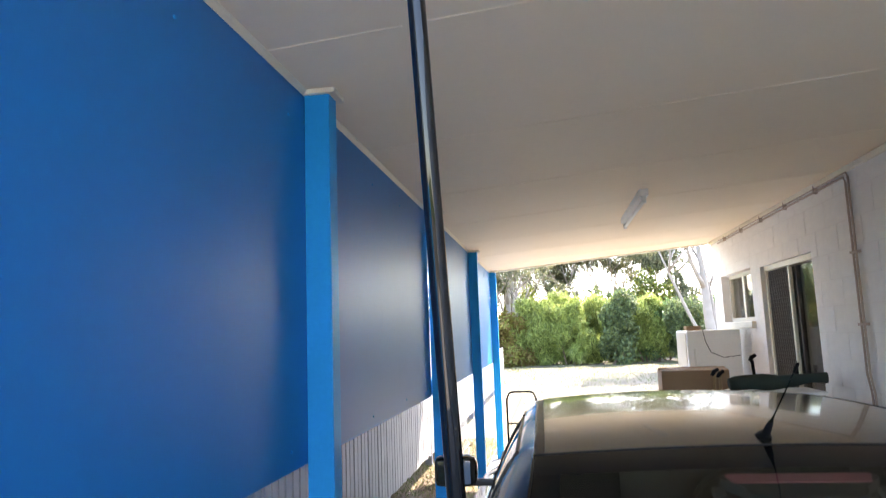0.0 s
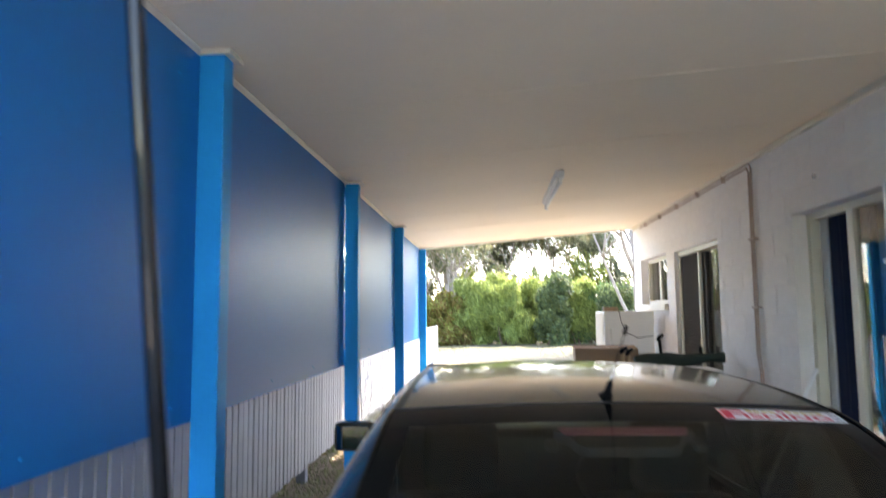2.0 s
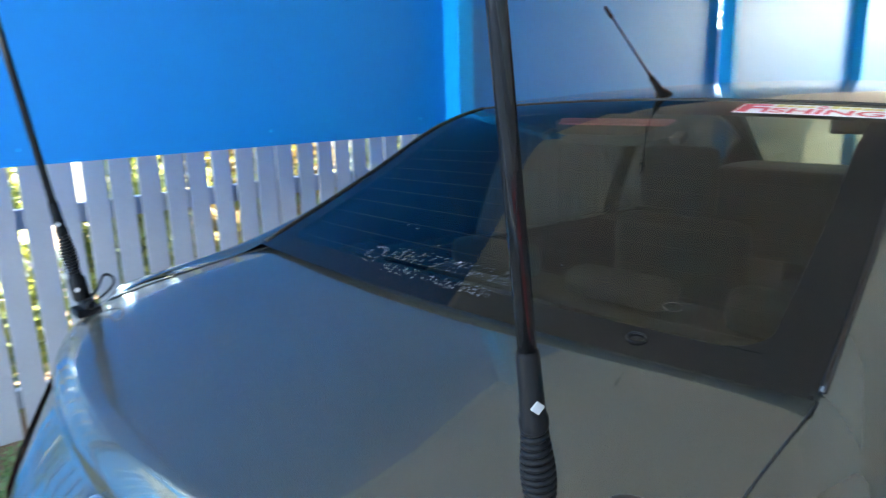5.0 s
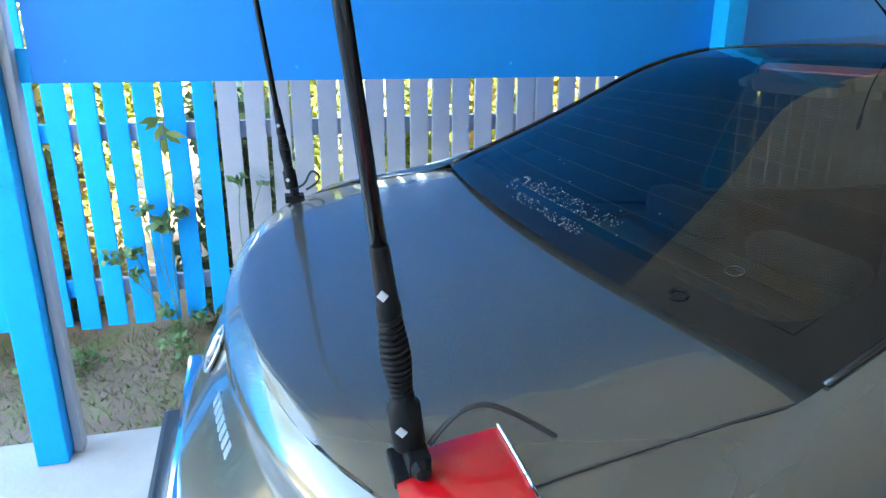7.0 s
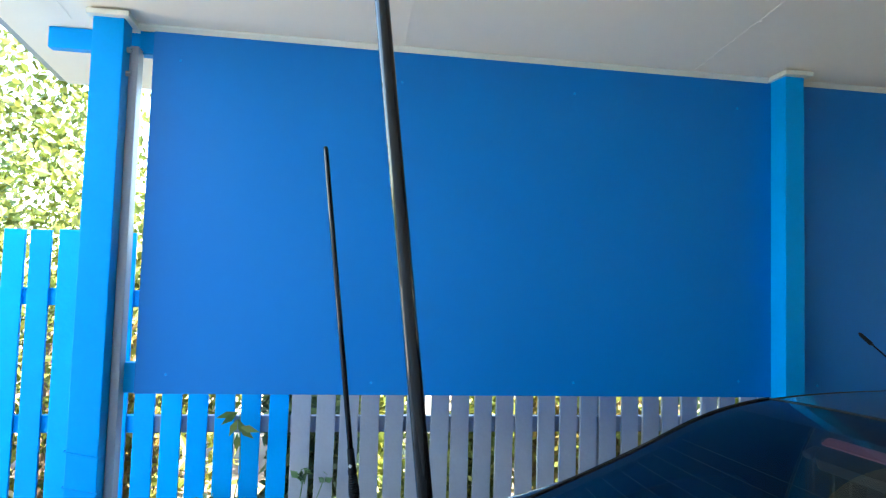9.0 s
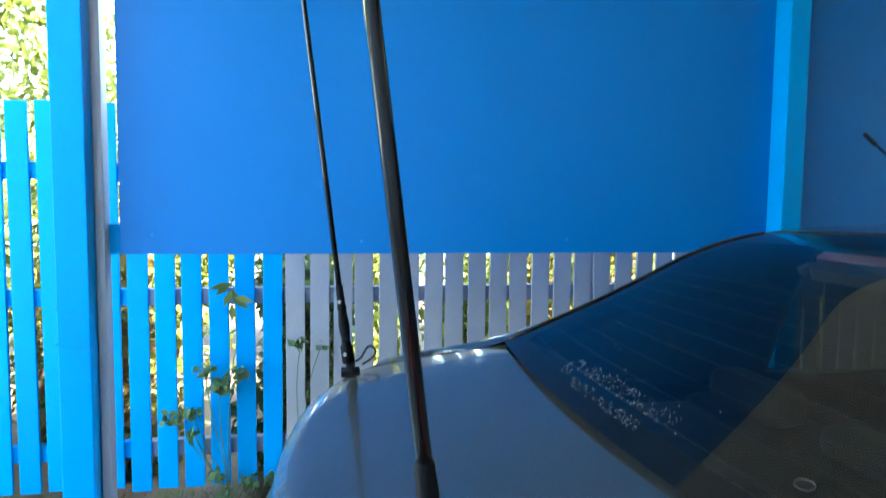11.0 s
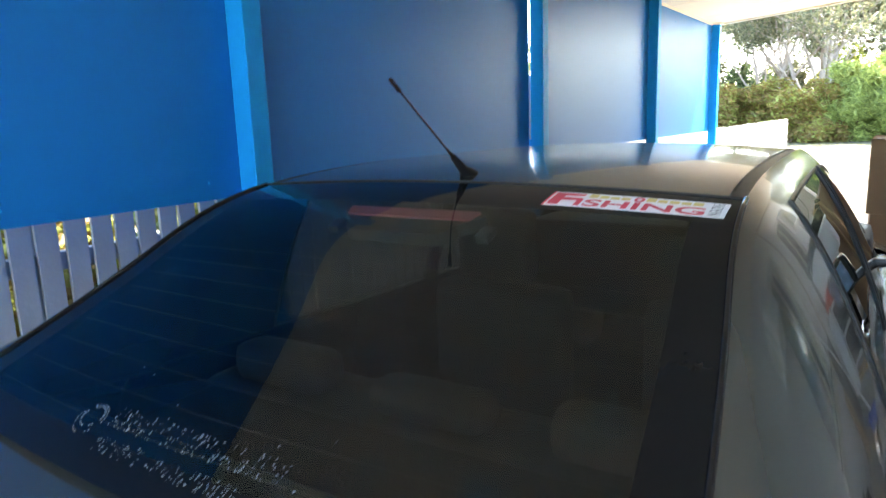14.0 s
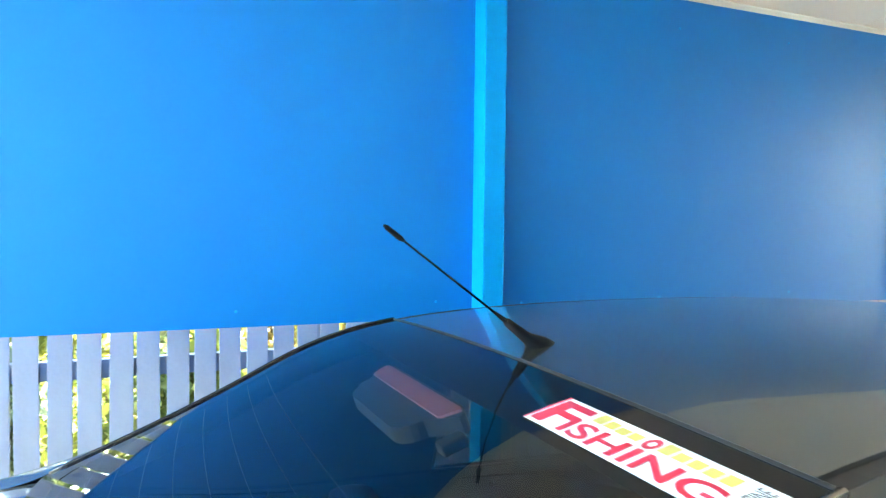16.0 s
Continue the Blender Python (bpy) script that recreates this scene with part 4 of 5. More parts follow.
for x0, x1 in ((0.075, 0.10), (0.15, 0.215)):
    v = part("vent", box((x0, -0.004, 0.06), (x1, -0.001, 0.33), 0.001), GREY_PVC, ac, "grey vent slots")
    for k in range(24):
        part("slat", box((x0 + 0.002, -0.0065, 0.064 + k * 0.0110), (x1 - 0.002, -0.0042, 0.0675 + k * 0.0110)), GREY_PVC if x0 < 0.1 else AGED, v)
part("drip_tray", box((-0.01, -0.01, -0.022), (0.24, 0.41, -0.001), 0.004), AGED, ac)
part("support_bracket", tube([(0.02, 0.36, 0.362), (0.02, 0.30, 0.375), (0.02, 0.22, 0.375), (0.02, 0.18, 0.362)], 0.006, 6), GREY_PVC, ac)

pipes = thing("water_pipes", (WALL_X - 0.02, 2.86, 0.25), "pair of brown painted pipes up the wall to the ceiling", "pipe")
for y, top in ((0.0, 2.53), (0.045, 2.50)):
    pts = [(0, y, 0.0), (0, y, 0.75), (0, y - 0.03, 0.85), (0, y - 0.02, 1.0), (0, y + 0.02, 1.12), (0, y + 0.02, top - 0.04), (0, y + 0.05, top)] + [(0, y + q, top) for q in (0.3, 1.5, 2.6, 3.7)]
    part("pipe", tube(pts, 0.008, 8), COPPER, pipes, "", True)
for z in (0.5, 1.45, 1.95):
    part("clip", box((-0.015, -0.02, z), (0.018, 0.09, z + 0.018), 0.003), COPPER, pipes)
for y in (0.6, 1.3, 2.0, 2.7, 3.4):
    part("clip", box((-0.015, y, 2.485), (0.018, y + 0.018, 2.55), 0.003), COPPER, pipes)

lamp = thing("ceiling_light", (1.49, 2.66, ceil_z(1.49) - 0.002), "white bare-tube fluorescent batten under the ceiling", "ceiling light")
part("batten", box((-0.032, 0.0, -0.048), (0.032, 1.24, 0.004), 0.006), WHITE, lamp)
part("tube", tube([(0, 0.035, -0.078), (0, 1.205, -0.078)], 0.014, 12), TUBE, lamp, "unlit tube", True)
for y in (0.0, 1.205):
    part("holder", box((-0.014, y, -0.098), (0.014, y + 0.033, -0.049), 0.004), WHITE, lamp)
cyl = part("vent_plug", tube([(0, 0, 0), (-0.012, 0, 0)], [0.02, 0.016], 12), GREY_PVC)
cyl.location = (WALL_X, 1.96, 2.485)
tagged(cyl, "small round plug in the block wall", "plug")

# ---- picket fence ----
FX = -0.78
fence = thing("picket_fence", (FX, 0, 0), "paling fence, pale grey boards turning bright blue at one end", "fence")
pk = box((-0.018, 0, 0), (0.0, 0.085, 1.70), 0.003)
pm = bpy.data.meshes.new("picket")
bmesh.ops.recalc_face_normals(pk, faces=pk.faces)
pk.to_mesh(pm)
pk.free()
pm_blue = pm.copy()
pk = box((-0.018, 0, 0), (0.0, 0.085, 1.02), 0.003)
pm_low = bpy.data.meshes.new("picket")
bmesh.ops.recalc_face_normals(pk, faces=pk.faces)
pk.to_mesh(pm_low)
pk.free()
pm_low.materials.append(GREY_PICKET)
pm.materials.append(GREY_PICKET)
pm_blue.materials.append(BLUE_PICKET)
rng = random.Random(2)
ys = [(-1.937 - 0.1145 * k, True) for k in range(36)] + [(-1.831 + 0.1052 * k, False) for k in range(208)]
for y, blue in ys:
    o = new("picket", pm_blue if blue else pm if y < 7.3 else pm_low)
    o.parent = fence
    o.location = (rng.uniform(-0.003, 0.003), y, 0.22 + rng.uniform(-0.012, 0.012) + (0.03 if not blue else 0))
    o.rotation_euler = (radians(rng.uniform(-0.4, 0.4)), 0, radians(rng.uniform(-1, 1)))
for z in (0.36, 1.05, 1.60):
    part("rail", box((-0.058, -1.84, z), (-0.020, 7.35 if z > 1.5 else 20.0, z + 0.075), 0.004), RAIL_GREY, fence, "grey back rail")
    part("rail", box((-0.058, -2.45, z), (-0.020, -1.845, z + 0.075), 0.004), RAIL_GREY, fence, "grey back rail")
    part("rail", box((-0.058, -6.1, z), (-0.020, -2.455, z + 0.075), 0.004), BLUE_PICKET, fence, "blue back rail")
for y in (-5.2, -2.8, -0.4, 2.0, 4.4, 6.8, 9.2, 11.6, 14.0, 16.4, 18.8):
    part("fence_post", box((-0.15, y, -0.2), (-0.06, y + 0.09, 1.85 if y < 7 else 1.24), 0.004), RAIL_GREY, fence)

# ---- planting ----


def leaves_mesh(name, blobs, count, size, material, parent=None, seed=0, droop=0.0, shell=0.55, slim=0.42):
    """Folded leaves scattered through uneven blobs (x, y, z, rx, ry, rz), each a pair of triangles."""
    r = np.random.RandomState(seed)
    blobs = np.array(blobs, float)
    vol = blobs[:, 3] * blobs[:, 4] * blobs[:, 5]
    pick = r.choice(len(blobs), count, p=vol / vol.sum())
    d = r.normal(size=(count, 3))
    d /= np.linalg.norm(d, axis=1)[:, None]
    rad = (shell + (1 - shell) * r.rand(count)) ** 1.0 * (0.75 + 0.35 * r.rand(count))
    c = blobs[pick, :3] + d * rad[:, None] * blobs[pick, 3:]
    c[:, 2] = np.maximum(c[:, 2], 0.03)
    ax = r.normal(size=(count, 3))
    ax[:, 2] += -droop
    ax /= np.linalg.norm(ax, axis=1)[:, None]
    other = np.cross(ax, r.normal(size=(count, 3)))
    other /= np.linalg.norm(other, axis=1)[:, None]
    nrm = np.cross(ax, other)
    ln = size * (0.6 + 0.8 * r.rand(count))[:, None]
    v = np.stack([c - ax * ln / 2, c + other * ln * slim / 2 + nrm * ln * 0.06, c + ax * ln / 2, c - other * ln * slim / 2 + nrm * ln * 0.06], 1).reshape(-1, 3)
    f = np.arange(count * 4).reshape(-1, 4)
    me = bpy.data.meshes.new(name)
    me.from_pydata(v.tolist(), [], f.tolist())
    return link(name, me, material, parent)


def bush(x, y, h, w, material, count, size, seed, label, droop=0.0, group="hedge shrubs", slim=0.42, category="shrub"):
    b = thing("shrub", (x, y, -0.05), label, category, group)
    r = random.Random(seed)
    blobs = []
    for k in range(14):
        z = h * (0.10 + 0.76 * ((k + 0.5) / 14))
        spread = w * (1.0 - 0.55 * z / h)
        blobs.append((r.uniform(-1, 1) * spread * 0.62, r.uniform(-1, 1) * spread * 0.45, z, w * r.uniform(0.30, 0.48), w * r.uniform(0.28, 0.42), h * r.uniform(0.13, 0.22)))
    bm = bmesh.new()
    for k in range(7):
        q = blobs[k]
        a = Vector((r.uniform(-0.2, 0.2) * w, r.uniform(-0.2, 0.2) * w, 0))
        tube_into(bm, [a, a.lerp(Vector(q[:3]), 0.5) + Vector((0, 0, 0.1 * h)), Vector(q[:3])], [0.03 * h / 2, 0.018 * h / 2, 0.006], 5)
    part("stem", bm, TWIG, b)
    leaves_mesh("crown", blobs, count, size, material, b, seed, droop, slim=slim)
    return b


r0 = random.Random(11)
YARD = 1.4                        # how far the planting stands off, against 24 m


def yard(x, y):
    return 0.8 + (x - 0.8) * YARD, -2.1 + (y + 2.1) * YARD


for i in range(21):
    x = -5.6 + 0.72 * i + r0.uniform(-0.2, 0.2)
    bright = -0.3 < x < 4.5
    m = LEAF_BRIGHT if bright and i % 6 else LEAF_AUTUMN if x < 0.4 else LEAF if x < 1.0 else LEAF_VINE if i % 2 else LEAF_DARK
    h = (r0.uniform(2.4, 2.9) if bright else r0.uniform(1.7, 2.2) if x < 0.2 else r0.uniform(2.3, 2.7)) * YARD
    px, py = yard(x, 24.2 + r0.uniform(-0.5, 0.9))
    bush(px, py, h, r0.uniform(1.15, 1.5) * YARD, m, 9000, 0.44 if m is LEAF_BRIGHT else 0.19, 30 + i,
         "bright green arching shrub in the sunny yard" if m is LEAF_BRIGHT else "dense leafy shrub in the sunny yard", -0.9 if m is LEAF_BRIGHT else 0.0, slim=0.11 if m is LEAF_BRIGHT else 0.45)
for i in range(13):
    px, py = yard(-8 + i * 1.5 + r0.uniform(-0.3, 0.3), 28.5 + r0.uniform(-1, 1))
    bush(px, py, r0.uniform(3.0, 4.2) * YARD, 1.5 * YARD, (LEAF_GUM, LEAF, LEAF_GUM, LEAF_DARK)[i % 4], 4600, 0.24, 60 + i, "tall hazy shrub behind the hedge", group="background shrubs")


def gum_tree(x, y, h, seed, leaves, label, stems, size=0.20):
    """stems: (lean in x, lean in y, share of the girth) of each trunk that rises from the one foot."""
    x, y = yard(x, y)
    h *= YARD
    size *= YARD
    t = thing("tree", (x, y, -0.05), label, "tree", "gum trees")
    r = random.Random(seed)
    bm = bmesh.new()
    tips = []

    def limb(a, d, length, rad, depth):
        pts, p, q = [a], a.copy(), d.normalized()
        bend = 0.10 if depth == 4 else 0.25
        for _ in range(5):
            q = (q + Vector((r.uniform(-bend, bend), r.uniform(-bend, bend), r.uniform(-0.05, 0.16)))).normalized()
            p = p + q * length / 5
            pts.append(p.copy())
        tube_into(bm, pts, [rad * (1 - 0.13 * k) for k in range(6)], 7 if depth > 1 else 4)
        if depth < 3:
            tips.append(p)
        if depth == 0:
            return
        for _ in range(3):
            side = Vector((r.uniform(-1, 1), r.uniform(-1, 1), r.uniform(0.1, 0.9)))
            limb(pts[r.choice((2, 3, 4, 5))], q * 0.55 + side, length * 0.62, rad * 0.45, depth - 1)

    for lx, ly, g in stems:
        limb(Vector((lx * 0.3, ly * 0.3, 0)), Vector((lx, ly, 1)), h * 0.48, h * 0.020 * g, 4)
    part("trunk", bm, BARK, t, "pale smooth gum bark", True)
    blobs = [(p.x, p.y, p.z, h * 0.075, h * 0.075, h * 0.05) for p in tips]
    leaves_mesh("crown", blobs, int(leaves * 1.6), size, LEAF_GUM, t, seed, 0.8, shell=0.2, slim=0.25)
    return t


gums = ((-0.9, 26.4, 8.5, 4000, ((-0.02, 0.0, 1.0), (0.20, 0.05, 0.9), (-0.25, 0.1, 0.7))), (-2.6, 27.5, 8.0, 5000, ((0.1, 0.0, 1.0), (-0.2, 0.0, 0.7))),
        (5.95, 20.0, 8.5, 4500, ((-0.13, 0.0, 1.15), (0.04, 0.05, 0.7), (-0.34, 0.0, 0.45))), (1.2, 32.0, 8.0, 11000, ((0.1, 0.0, 0.8), (-0.2, 0.0, 0.6), (0.3, 0.0, 0.5))),
        (3.8, 33.5, 8.5, 12000, ((-0.1, 0.0, 0.8), (0.2, 0.0, 0.6), (-0.3, 0.0, 0.5))), (6.8, 31.5, 8.0, 10000, ((0.0, 0.0, 0.9), (-0.3, 0.0, 0.6))), (-4.6, 31.0, 8.0, 10000, ((0.1, 0.0, 0.9), (0.35, 0.0, 0.6))),
        (-1.6, 34.0, 8.0, 11000, ((0.1, 0.0, 0.8), (-0.25, 0.0, 0.6))))
for i, (x, y, h, leaves, stems) in enumerate(gums):
    gum_tree(x, y, h, 80 + i, leaves, "pale many-stemmed gum tree with thin foliage" if leaves < 6000 else "hazy gum tree with fine leaves behind the hedge", stems)

far = part("backdrop_trees", grid_mesh([[(60 * math.cos(a), 60 * math.sin(a), z * (3.2 + 1.0 * math.sin(7 * a) + 0.7 * math.sin(17 * a + 1))) for a in span(0.0, 2 * math.pi, 120)] for z in (-0.1, 0.5, 1.0)]), LEAF_DARK)
tagged(far, "distant belt of trees round the property", "trees", kind="structure")

# shrubs behind the fence
for i in range(13):
    y = -6.2 + i * 1.5 + r0.uniform(-0.3, 0.3)
    tall = 4.2 if y < -2.2 else r0.uniform(1.8, 2.4)
    bush(-1.95 + r0.uniform(-0.2, 0.2), y, tall, 0.95 if y > -2.2 else 1.35, (LEAF, LEAF_AUTUMN, LEAF)[i % 3], 7000 if y < -2.2 else 4200, 0.062 if y < -2.2 else 0.075, 110 + i, "yellow-green leafy shrub behind the paling fence", group="shrubs behind the fence", slim=0.6)
for i in range(11):
    bush(-4.2, -9 + i * 1.9, r0.uniform(2.4, 3.4), 1.6, (LEAF_DARK, LEAF)[i % 2], 5200, 0.13, 140 + i, "deep green shrub further back from the fence", group="back shrubs")

for i in range(15):
    bush(-1.32 + r0.uniform(-0.08, 0.08), -5.6 + i * 0.95, r0.uniform(1.2, 1.7), 0.55, (LEAF_AUTUMN, LEAF_DARK, LEAF)[i % 3], 4200, 0.07, 170 + i, "low dense undergrowth close behind the fence", group="undergrowth", slim=0.6)

# a young climber on the fence
vine = thing("climbing_weed", (FX + 0.03, -2.2, 0.05), "young green weed climbing the blue fence boards", "weed")
CLUSTERS = ((0.02, 0.72, 0.055), (0.09, 0.65, 0.075), (0.16, 0.70, 0.05), (-0.12, 0.50, 0.055), (-0.04, 0.53, 0.05), (-0.03, 0.43, 0.04),
            (0.44, 0.83, 0.045), (0.53, 0.81, 0.04), (0.07, 0.24, 0.05), (0.20, 0.20, 0.06), (0.30, 0.22, 0.05))
for y, z, w in CLUSTERS:                       # thin stems rise from the foot to each leafy tuft
    foot = 0.10 if y < 0.3 else 0.42
    pts = [(0.012 + 0.010 * math.sin(5 * q), foot + (y - foot) * q * q + 0.015 * math.sin(6 * q), 0.01 + (z - 0.01) * q) for q in span(0, 1, 8)]
    bm = bmesh.new()
    tube_into(bm, pts, 0.0022, 5)
    part("stem", bm, LEAF_VINE, vine)
bm = bmesh.new()
tube_into(bm, [(0.015, 0.12, 0.62), (0.02, 0.16, 0.85), (0.03, 0.15, 1.10)], 0.0025, 5)
part("stem", bm, LEAF_VINE, vine)
leaves_mesh("foliage", [(0.03, y, z, 0.03, w, w * 0.75) for y, z, w in CLUSTERS], 260, 0.042, LEAF_VINE, vine, 5, 0.3, shell=0.2, slim=0.62)
top_leaf = bmesh.new()
for k, a in enumerate((-70, -45, -20, 20, 45, 70, 0)):
    dr = Vector((0.0, math.sin(radians(a)), -math.cos(radians(a)) * 0.8))
    o = Vector((0.05, 0.145, 1.11 - 0.03 * (k // 2)))
    sd = Vector((0.2, dr.z, -dr.y)).normalized() * 0.016
    e = o + dr * 0.10
    top_leaf.faces.new([top_leaf.verts.new(p) for p in (o, o.lerp(e, 0.5) + sd, e, o.lerp(e, 0.5) - sd)])
part("top_leaf", top_leaf, LEAF, vine, "pale yellow-green compound leaf")

for i in range(9):
    w = bush(FX + 0.10 + r0.uniform(-0.03, 0.05), -3.9 + i * 0.29 + r0.uniform(-0.08, 0.08), r0.uniform(0.10, 0.24), 0.16, LEAF_VINE, 90, 0.036, 210 + i, "small green weed at the fence foot", group="weeds at the fence", slim=0.6, category="weed")
    w.location.z = 0.05

# grass and litter on the strip
r1 = np.random.RandomState(3)
n = 26000
px, py = r1.uniform(-1.1, -0.10, n), r1.uniform(-5.2, 9.0, n)
hgt, ang, lean = 0.06 + r1.uniform(0.01, 0.05, n), r1.uniform(0, 6.28, n), r1.normal(0, 0.03, (n, 2))
dx, dy = 0.003 * np.cos(ang), 0.003 * np.sin(ang)
v = np.stack([np.stack([px - dx, py - dy, 0 * px + 0.053], 1), np.stack([px + dx, py + dy, 0 * px + 0.053], 1), np.stack([px + lean[:, 0], py + lean[:, 1], hgt], 1)], 1).reshape(-1, 3)
me = bpy.data.meshes.new("grass")
me.from_pydata(v.tolist(), [], np.arange(3 * n).reshape(-1, 3).tolist())
tagged(link("grass", me, GRASS), "short patchy grass along the fence foot", "grass", kind="stuff")
lit = leaves_mesh("leaf_litter", [(-0.58, y, 0.062, 0.46, 0.8, 0.004) for y in range(-5, 9)], 11000, 0.024, LITTER, None, 8)
tagged(lit, "fallen dry leaves on the soil strip", "leaf litter", kind="stuff")
n = 60000
px, py = r1.uniform(-18, 20, n), 7.5 + 27.0 * r1.rand(n) ** 0.6
hgt, ang, lean = r1.uniform(0.02, 0.07, n), r1.uniform(0, 6.28, n), r1.normal(0, 0.04, (n, 2))
dx, dy = 0.008 * np.cos(ang), 0.008 * np.sin(ang)
v = np.stack([np.stack([px - dx, py - dy, 0 * px - 0.052], 1), np.stack([px + dx, py + dy, 0 * px - 0.052], 1), np.stack([px + lean[:, 0], py + lean[:, 1], hgt - 0.05], 1)], 1).reshape(-1, 3)
me = bpy.data.meshes.new("yard_grass")
me.from_pydata(v.tolist(), [], np.arange(3 * n).reshape(-1, 3).tolist())
tagged(link("yard_grass", me, GRASS), "dry short grass over the sunny yard", "grass", kind="stuff")

# ---- things along the house wall and beyond the car ----
P = 0.25                          # path level
# beige-grey enamel: the shade on the refrigerator's side is put into its colour
FRIDGE_SHADE_SIDE = mat("shade_toned_enamel", (0.46, 0.42, 0.35), 0.45, vary=0.12, scale=5)
fr = thing("refrigerator", (2.26, 5.62, P), "old white refrigerator standing on the path", "refrigerator")
part("body", box((0, 0.05, 0.03), (0.56, 0.62, 1.44), 0.02), WHITE, fr)
part("side_panel", box((-0.004, 0.06, 0.05), (0.0, 0.60, 1.42), 0.001), FRIDGE_SHADE_SIDE, fr, "white side panel with its shade put into a beige-grey colour")
part("door", box((0.0, 0.0, 0.05), (0.56, 0.046, 1.44), 0.014), WHITE, fr)
part("door_handle", box((0.06, -0.028, 0.95), (0.085, -0.001, 1.25), 0.006), AGED, fr)
part("seal_gap", box((0.004, 0.046, 0.05), (0.556, 0.05, 1.43)), DARK, fr)
part("power_cable", tube([(0.17, -0.004, 1.44), (0.19, -0.006, 1.32), (0.24, -0.006, 1.20), (0.37, -0.006, 1.14), (0.54, -0.006, 1.16)], 0.004, 6), DARK, fr)
bx = part("small_box", box((0.06, 0.2, 0), (0.22, 0.36, 0.05), 0.006), CARD)
bx.location = (2.24, 5.62, P + 1.44)
tagged(bx, "small tan box on top of the refrigerator", "box")


def carton(at, size, turn, label, group=""):
    x, y, z = size
    c = thing("cardboard_box", at, label, "box", group)
    c.rotation_euler = (0, 0, radians(turn))
    bm = bmesh.new()
    for lo, hi in (((0, 0, 0), (x, y, 0.006)), ((0, 0, 0.006), (0.006, y, z)), ((x - 0.006, 0, 0.006), (x, y, z)), ((0.006, 0, 0.006), (x - 0.006, 0.006, z)), ((0.006, y - 0.006, 0.006), (x - 0.006, y, z))):
        box_into(bm, lo, hi)
    part("carton", bm, CARD, c)
    for k, (lo, hi, ang) in enumerate((((0, 0, 0), (x, y / 2 - 0.004, 0.005), 4), ((0, -y / 2 + 0.004, 0), (x, 0, 0.005), -5))):
        f = part("flap", box(lo, hi, 0.001), CARD, c)
        f.location = (0, 0 if k == 0 else y, z + 0.001)
        f.rotation_euler = (radians(ang), 0, 0)
    return c


carton((1.80, 4.32, SLAB), (0.60, 0.5, 0.69), 3, "large brown cardboard carton standing on the slab")
carton((1.77, 4.34, 0.785), (0.58, 0.46, 0.55), -4, "brown cardboard carton stacked on another")

rack = thing("plastic_shelving", (2.40, 3.35, 0.0), "black plastic shelf unit with white-edged shelves beside the wall", "shelf")
rack.location.z = P
for z in (0.05, 0.30, 0.56):
    sh = part("shelf", box((0.03, 0, z), (0.52, 0.5, z + 0.03), 0.005), BLACK, rack)
    part("edge_strip", box((0.03, -0.006, z), (0.52, -0.001, z + 0.03), 0.002), AGED, sh)
for x in (0.0, 0.49):
    for y in (0.01, 0.45):
        part("upright", box((x + 0.01, y, 0), (x + 0.05, y + 0.04, 0.62), 0.005), BLACK, rack)
part("back_panel", box((0.05, 0.46, 0.08), (0.50, 0.49, 0.60)), BLACK, rack)
binw = part("waste_bin", box((0, 0, 0), (0.16, 0.2, 0.33), 0.012), WHITE)
binw.location = (2.70, 3.10, P + 0.31)
binw.location.z = P
tagged(binw, "white plastic box in front of the shelf", "box")
binw.scale = (1, 1, 1.9)
bag = bmesh.new()
bmesh.ops.create_icosphere(bag, subdivisions=4, radius=1.0)
for v in bag.verts:
    q = noise.noise(v.co * 2.2) * 0.28 + noise.noise(v.co * 6) * 0.08
    v.co = Vector((v.co.x * 0.26, v.co.y * 0.2, max(v.co.z, -0.55) * 0.085)) * (1 + q)
    v.co.z = max(v.co.z, -0.045)
bag = part("fabric_bag", bag, ORANGE, None, "", True)
bag.location = (2.58, 3.48, P + 0.637)
tagged(bag, "crumpled orange-red fabric bag lying on the shelf", "bag")
tub = thing("plastic_tub", (2.17, 3.36, P + 0.70), "white plastic storage tub on the orange bag", "tub")
part("tub_body", box((0.02, 0.02, 0), (0.62, 0.40, 0.25), 0.03), AGED, tub)
part("rim", box((0, 0, 0.235), (0.64, 0.42, 0.262), 0.008), WHITE, tub)
part("inner_panel", box((0.10, 0.012, 0.05), (0.30, 0.019, 0.20), 0.003), WHITE, tub)
tub.location.z = P + 0.705
roll = bmesh.new()
pts = [(0.03 + q * 0.72, 0.20 + 0.03 * math.sin(3 * q), 0.05 + 0.03 * q + 0.008 * math.sin(9 * q)) for q in span(0, 1, 14)]
tube_into(roll, pts, [0.040 + 0.024 * math.sin(math.pi * min(1, q * 1.2 + 0.1)) + 0.004 * math.sin(20 * q) for q in span(0, 1, 14)], 12)
rl = part("rolled_canvas", roll, GREEN_ROLL, None, "", True)
rl.location = (2.13, 3.34, P + 0.972)
tagged(rl, "dark green rolled canvas lying on the tub", "rolled canvas")
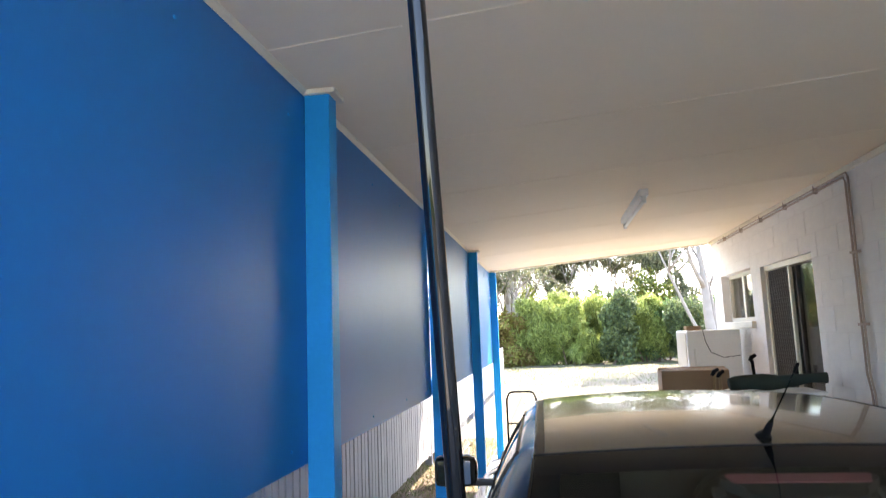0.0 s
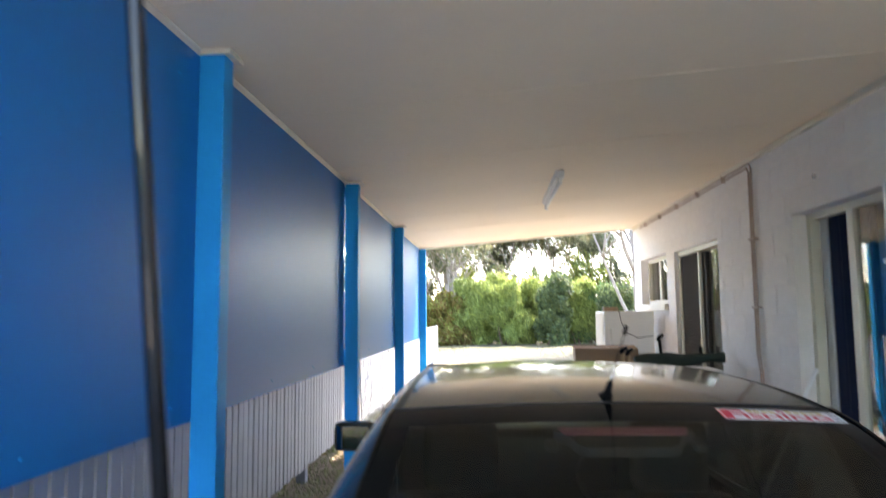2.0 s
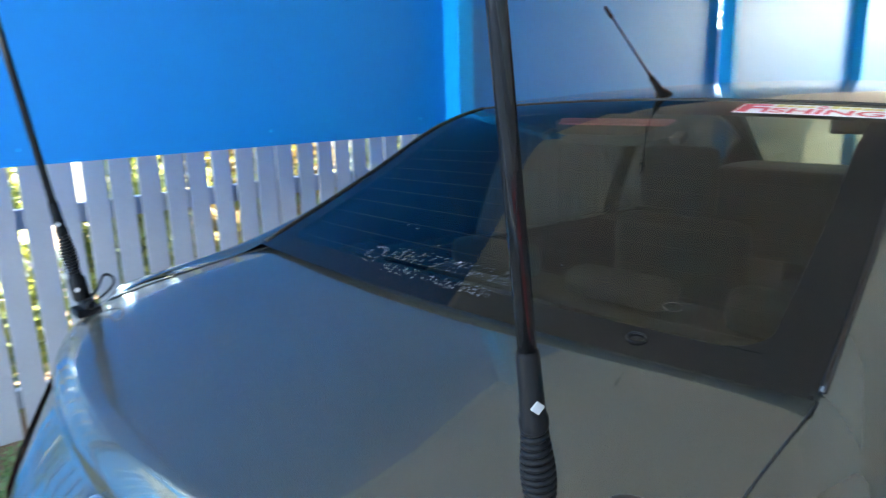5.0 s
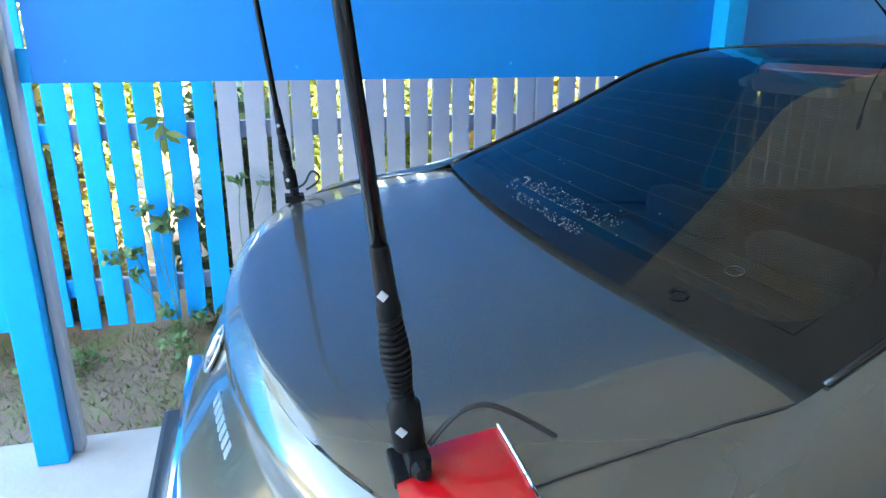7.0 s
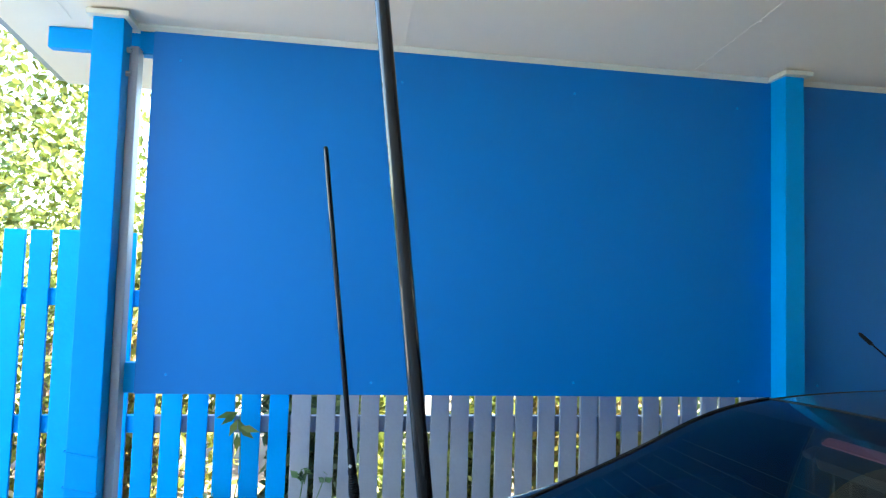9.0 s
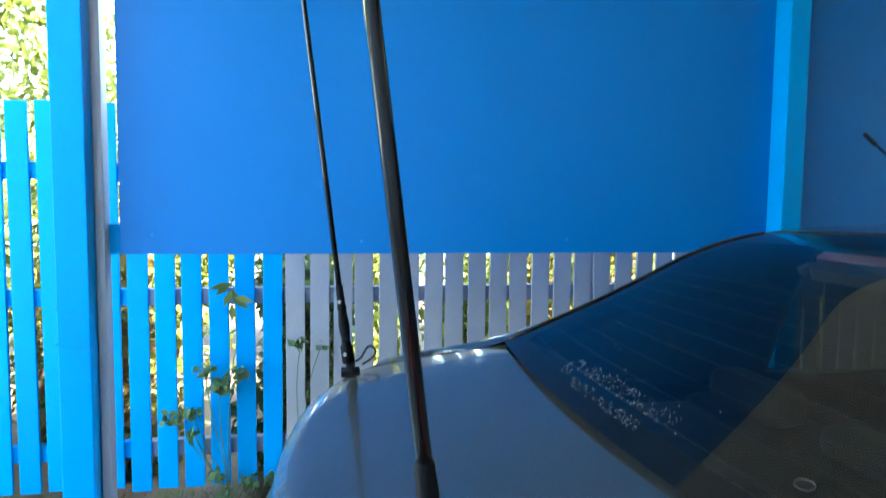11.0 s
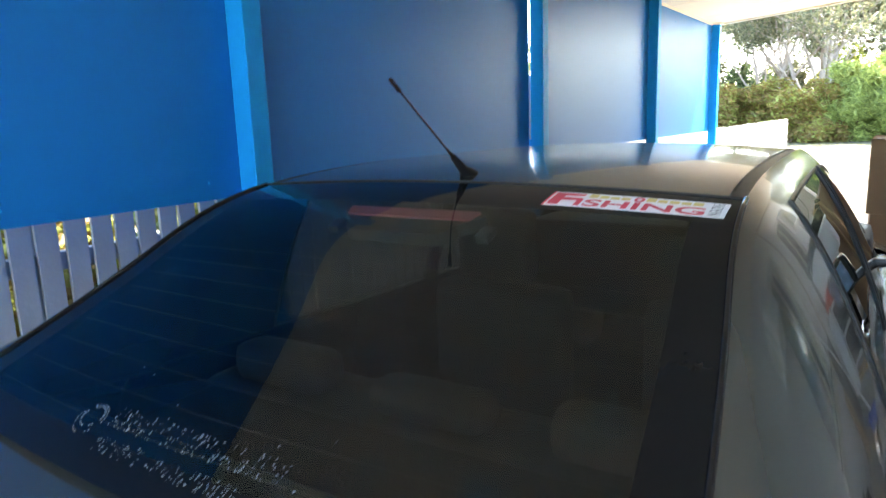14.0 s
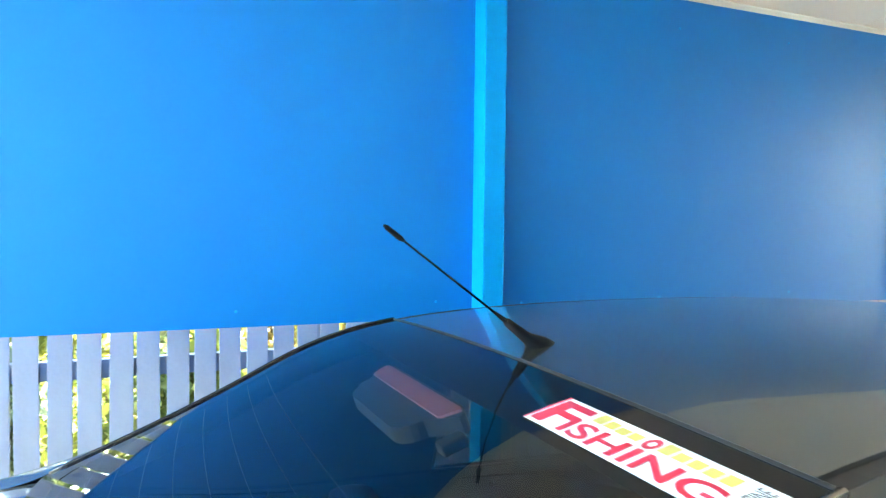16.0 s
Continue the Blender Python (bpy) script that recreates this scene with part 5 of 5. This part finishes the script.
for k, (x, y, tx, h) in enumerate(((2.14, 3.95, 0.16, 1.32), (2.20, 4.02, 0.09, 1.30), (2.52, 4.20, 0.02, 1.42))):
    stick = thing("garden_tool", (x - tx, y - 0.35, P if x > 2.5 else SLAB), "worn tool handle leaning on the boxes", "tool", "tools")
    if x - tx < 2.43:
        stick.location.z = SLAB
    hh = h - stick.location.z
    part("shaft", tube([(0, 0, 0), (tx * 0.5, 0.17, hh * 0.5), (tx, 0.34, hh)], 0.014, 8), PLY if k < 2 else BLACK, stick)
    part("grip", tube([(tx - 0.02, 0.34, hh - 0.005), (tx, 0.34, hh + 0.03), (tx + 0.035, 0.345, hh + 0.05)], [0.016, 0.02, 0.014], 8), BLACK, stick)
for k, (y, w, h, m, lab) in enumerate(((2.34, 0.50, 0.70, BROWN_BOARD, "dark brown board leaning against the block wall"), (2.20, 0.22, 0.45, PLY, "tan plywood offcut leaning against the block wall"))):
    bd = part("board", box((-0.012, 0, 0), (0.012, w, h), 0.003), m)
    bd.matrix_world = pose(2.82 - 0.05 * k, y - 0.15 * k, P, 0, 8 + 2 * k, 0)
    tagged(bd, lab, "board")
pl = part("timber_offcut", box((0, 0, 0), (0.45, 0.12, 0.04), 0.004), YELLOW_TIMBER)
pl.matrix_world = pose(2.45, 3.08, P, 0, 0, 12)
tagged(pl, "yellow timber offcut on the path", "timber")
br = thing("broom", (2.50, 2.20, P), "white-handled broom with a blue head leaning on the wall", "broom")
part("handle", tube([(0, 0, 0.06), (0.405, -0.17, 1.09)], 0.012, 8), WHITE, br)
hd = part("head", box((-0.10, -0.03, 0.045), (0.10, 0.03, 0.085), 0.01), BLUE_BRISTLE, br)
bm = bmesh.new()
rb = random.Random(6)
for k in range(160):
    a = Vector((rb.uniform(-0.095, 0.095), rb.uniform(-0.026, 0.026), 0.046))
    e = Vector((a.x * 1.12, a.y * 1.6, 0.0))
    tube_into(bm, [a, e], 0.0025, 3)
part("bristles", bm, BLUE_BRISTLE, hd, "blue bristles")
case = thing("tool_case", (2.70, 0.92, P), "black moulded plastic case with a top handle", "case")
bm = box((0, 0, 0.02), (0.20, 0.30, 0.32), 0.05)
part("shell", bm, BLACK, case, "", True)
part("handle", tube([(0.10, 0.06, 0.31), (0.10, 0.075, 0.365), (0.10, 0.15, 0.375), (0.10, 0.225, 0.365), (0.10, 0.24, 0.31)], 0.014, 8), BLACK, case, "", True)
part("seam", box((0.097, -0.004, 0.05), (0.103, 0.304, 0.30), 0.001), RUBBER, case)
for y in (0.07, 0.21):
    part("latch", box((-0.012, y, 0.16), (0.0, y + 0.03, 0.22), 0.004), AGED, case)
for y in (0.04, 0.26):
    part("foot", box((0.04, y - 0.02, 0), (0.16, y + 0.02, 0.03), 0.004), RUBBER, case)

tro = thing("hand_trolley", (0.37, 4.0, SLAB), "thin black hoop-framed hand trolley beyond the car", "trolley")
hp = [(0, 0, 0.15), (0, 0.0, 1.06), (0.02, 0, 1.11), (0.05, 0, 1.125), (0.21, 0, 1.125), (0.24, 0, 1.11), (0.26, 0, 1.06), (0.26, 0, 0.15)]
part("frame", tube(hp, 0.009, 8), BLACK, tro, "", True)
for z in (0.45, 0.85):
    part("crossbar", tube([(0, 0, z), (0.26, 0, z)], 0.007, 6), BLACK, tro)
part("toe_plate", box((-0.02, -0.22, 0.004), (0.28, 0.0, 0.012), 0.002), BLACK, tro)
for x in (-0.04, 0.30):
    part("wheel", tube([(x - 0.02, 0.06, 0.11), (x - 0.018, 0.06, 0.11), (x + 0.018, 0.06, 0.11), (x + 0.02, 0.06, 0.11)], [0.09, 0.11, 0.11, 0.09], 20), RUBBER, tro, "", True)
part("axle", tube([(-0.04, 0.06, 0.11), (0.30, 0.06, 0.11)], 0.008, 6), GREY_PVC, tro)

for k, y in enumerate((4.75,)):
    gate = thing("wire_panel", (-0.33, y, 0.055), "white welded wire panel leaning beside the slab", "wire panel", "wire panels")
    part("frame", tube([(0, 0, 0.015), (0, 2.0, 0.015), (-0.05, 2.0, 1.165), (-0.05, 0, 1.165)], 0.012, 8, True), WHITE, gate)
    for j in range(1, 20):
        part("bar", tube([(0, j * 0.1, 0.02), (-0.05, j * 0.1, 1.16)], 0.004, 5), WHITE, gate)
    for j in range(1, 9):
        part("bar", tube([(-0.05 * j / 9, 0.0, 0.02 + j * 0.127), (-0.05 * j / 9, 2.0, 0.02 + j * 0.127)], 0.004, 5), WHITE, gate)

# ---- pieces of the house wall: painted blocks ----
unit = bmesh.new()
box_into(unit, (0, 0, 0), (1, 1, 1), 0.0)
bme = bpy.data.meshes.new("block")
bmesh.ops.recalc_face_normals(unit, faces=unit.faces)
unit.to_mesh(bme)
unit.free()
bme.materials.append(BLOCK)
rng = random.Random(21)


def lay(y0, y1, z0, z1):
    if y1 - y0 < 0.03 or z1 - z0 < 0.03:
        return
    for a, b, c, e in OPENINGS:                # cut round the openings
        if y0 < b - 1e-4 and y1 > a + 1e-4 and z0 < e - 1e-4 and z1 > c + 1e-4:
            lay(y0, min(y1, a), z0, z1)
            lay(max(y0, b), y1, z0, z1)
            lay(max(y0, a), min(y1, b), z0, min(z1, c))
            lay(max(y0, a), min(y1, b), max(z0, e), z1)
            return
    o = new("block", bme)
    o.parent = wall_house
    o.location = (WALL_X + rng.uniform(-0.0008, 0.0008), y0, z0)
    o.scale = (0.006, y1 - y0, z1 - z0)


for row in range(13):
    z0 = P + 0.004 + row * 0.2
    y = -3.2 + (0.2 if row % 2 else 0.0)
    while y < W_Y1 - 0.05:
        lay(y + 0.003, min(y + 0.397, W_Y1), z0, min(z0 + 0.1945, W_TOP))
        y += 0.4
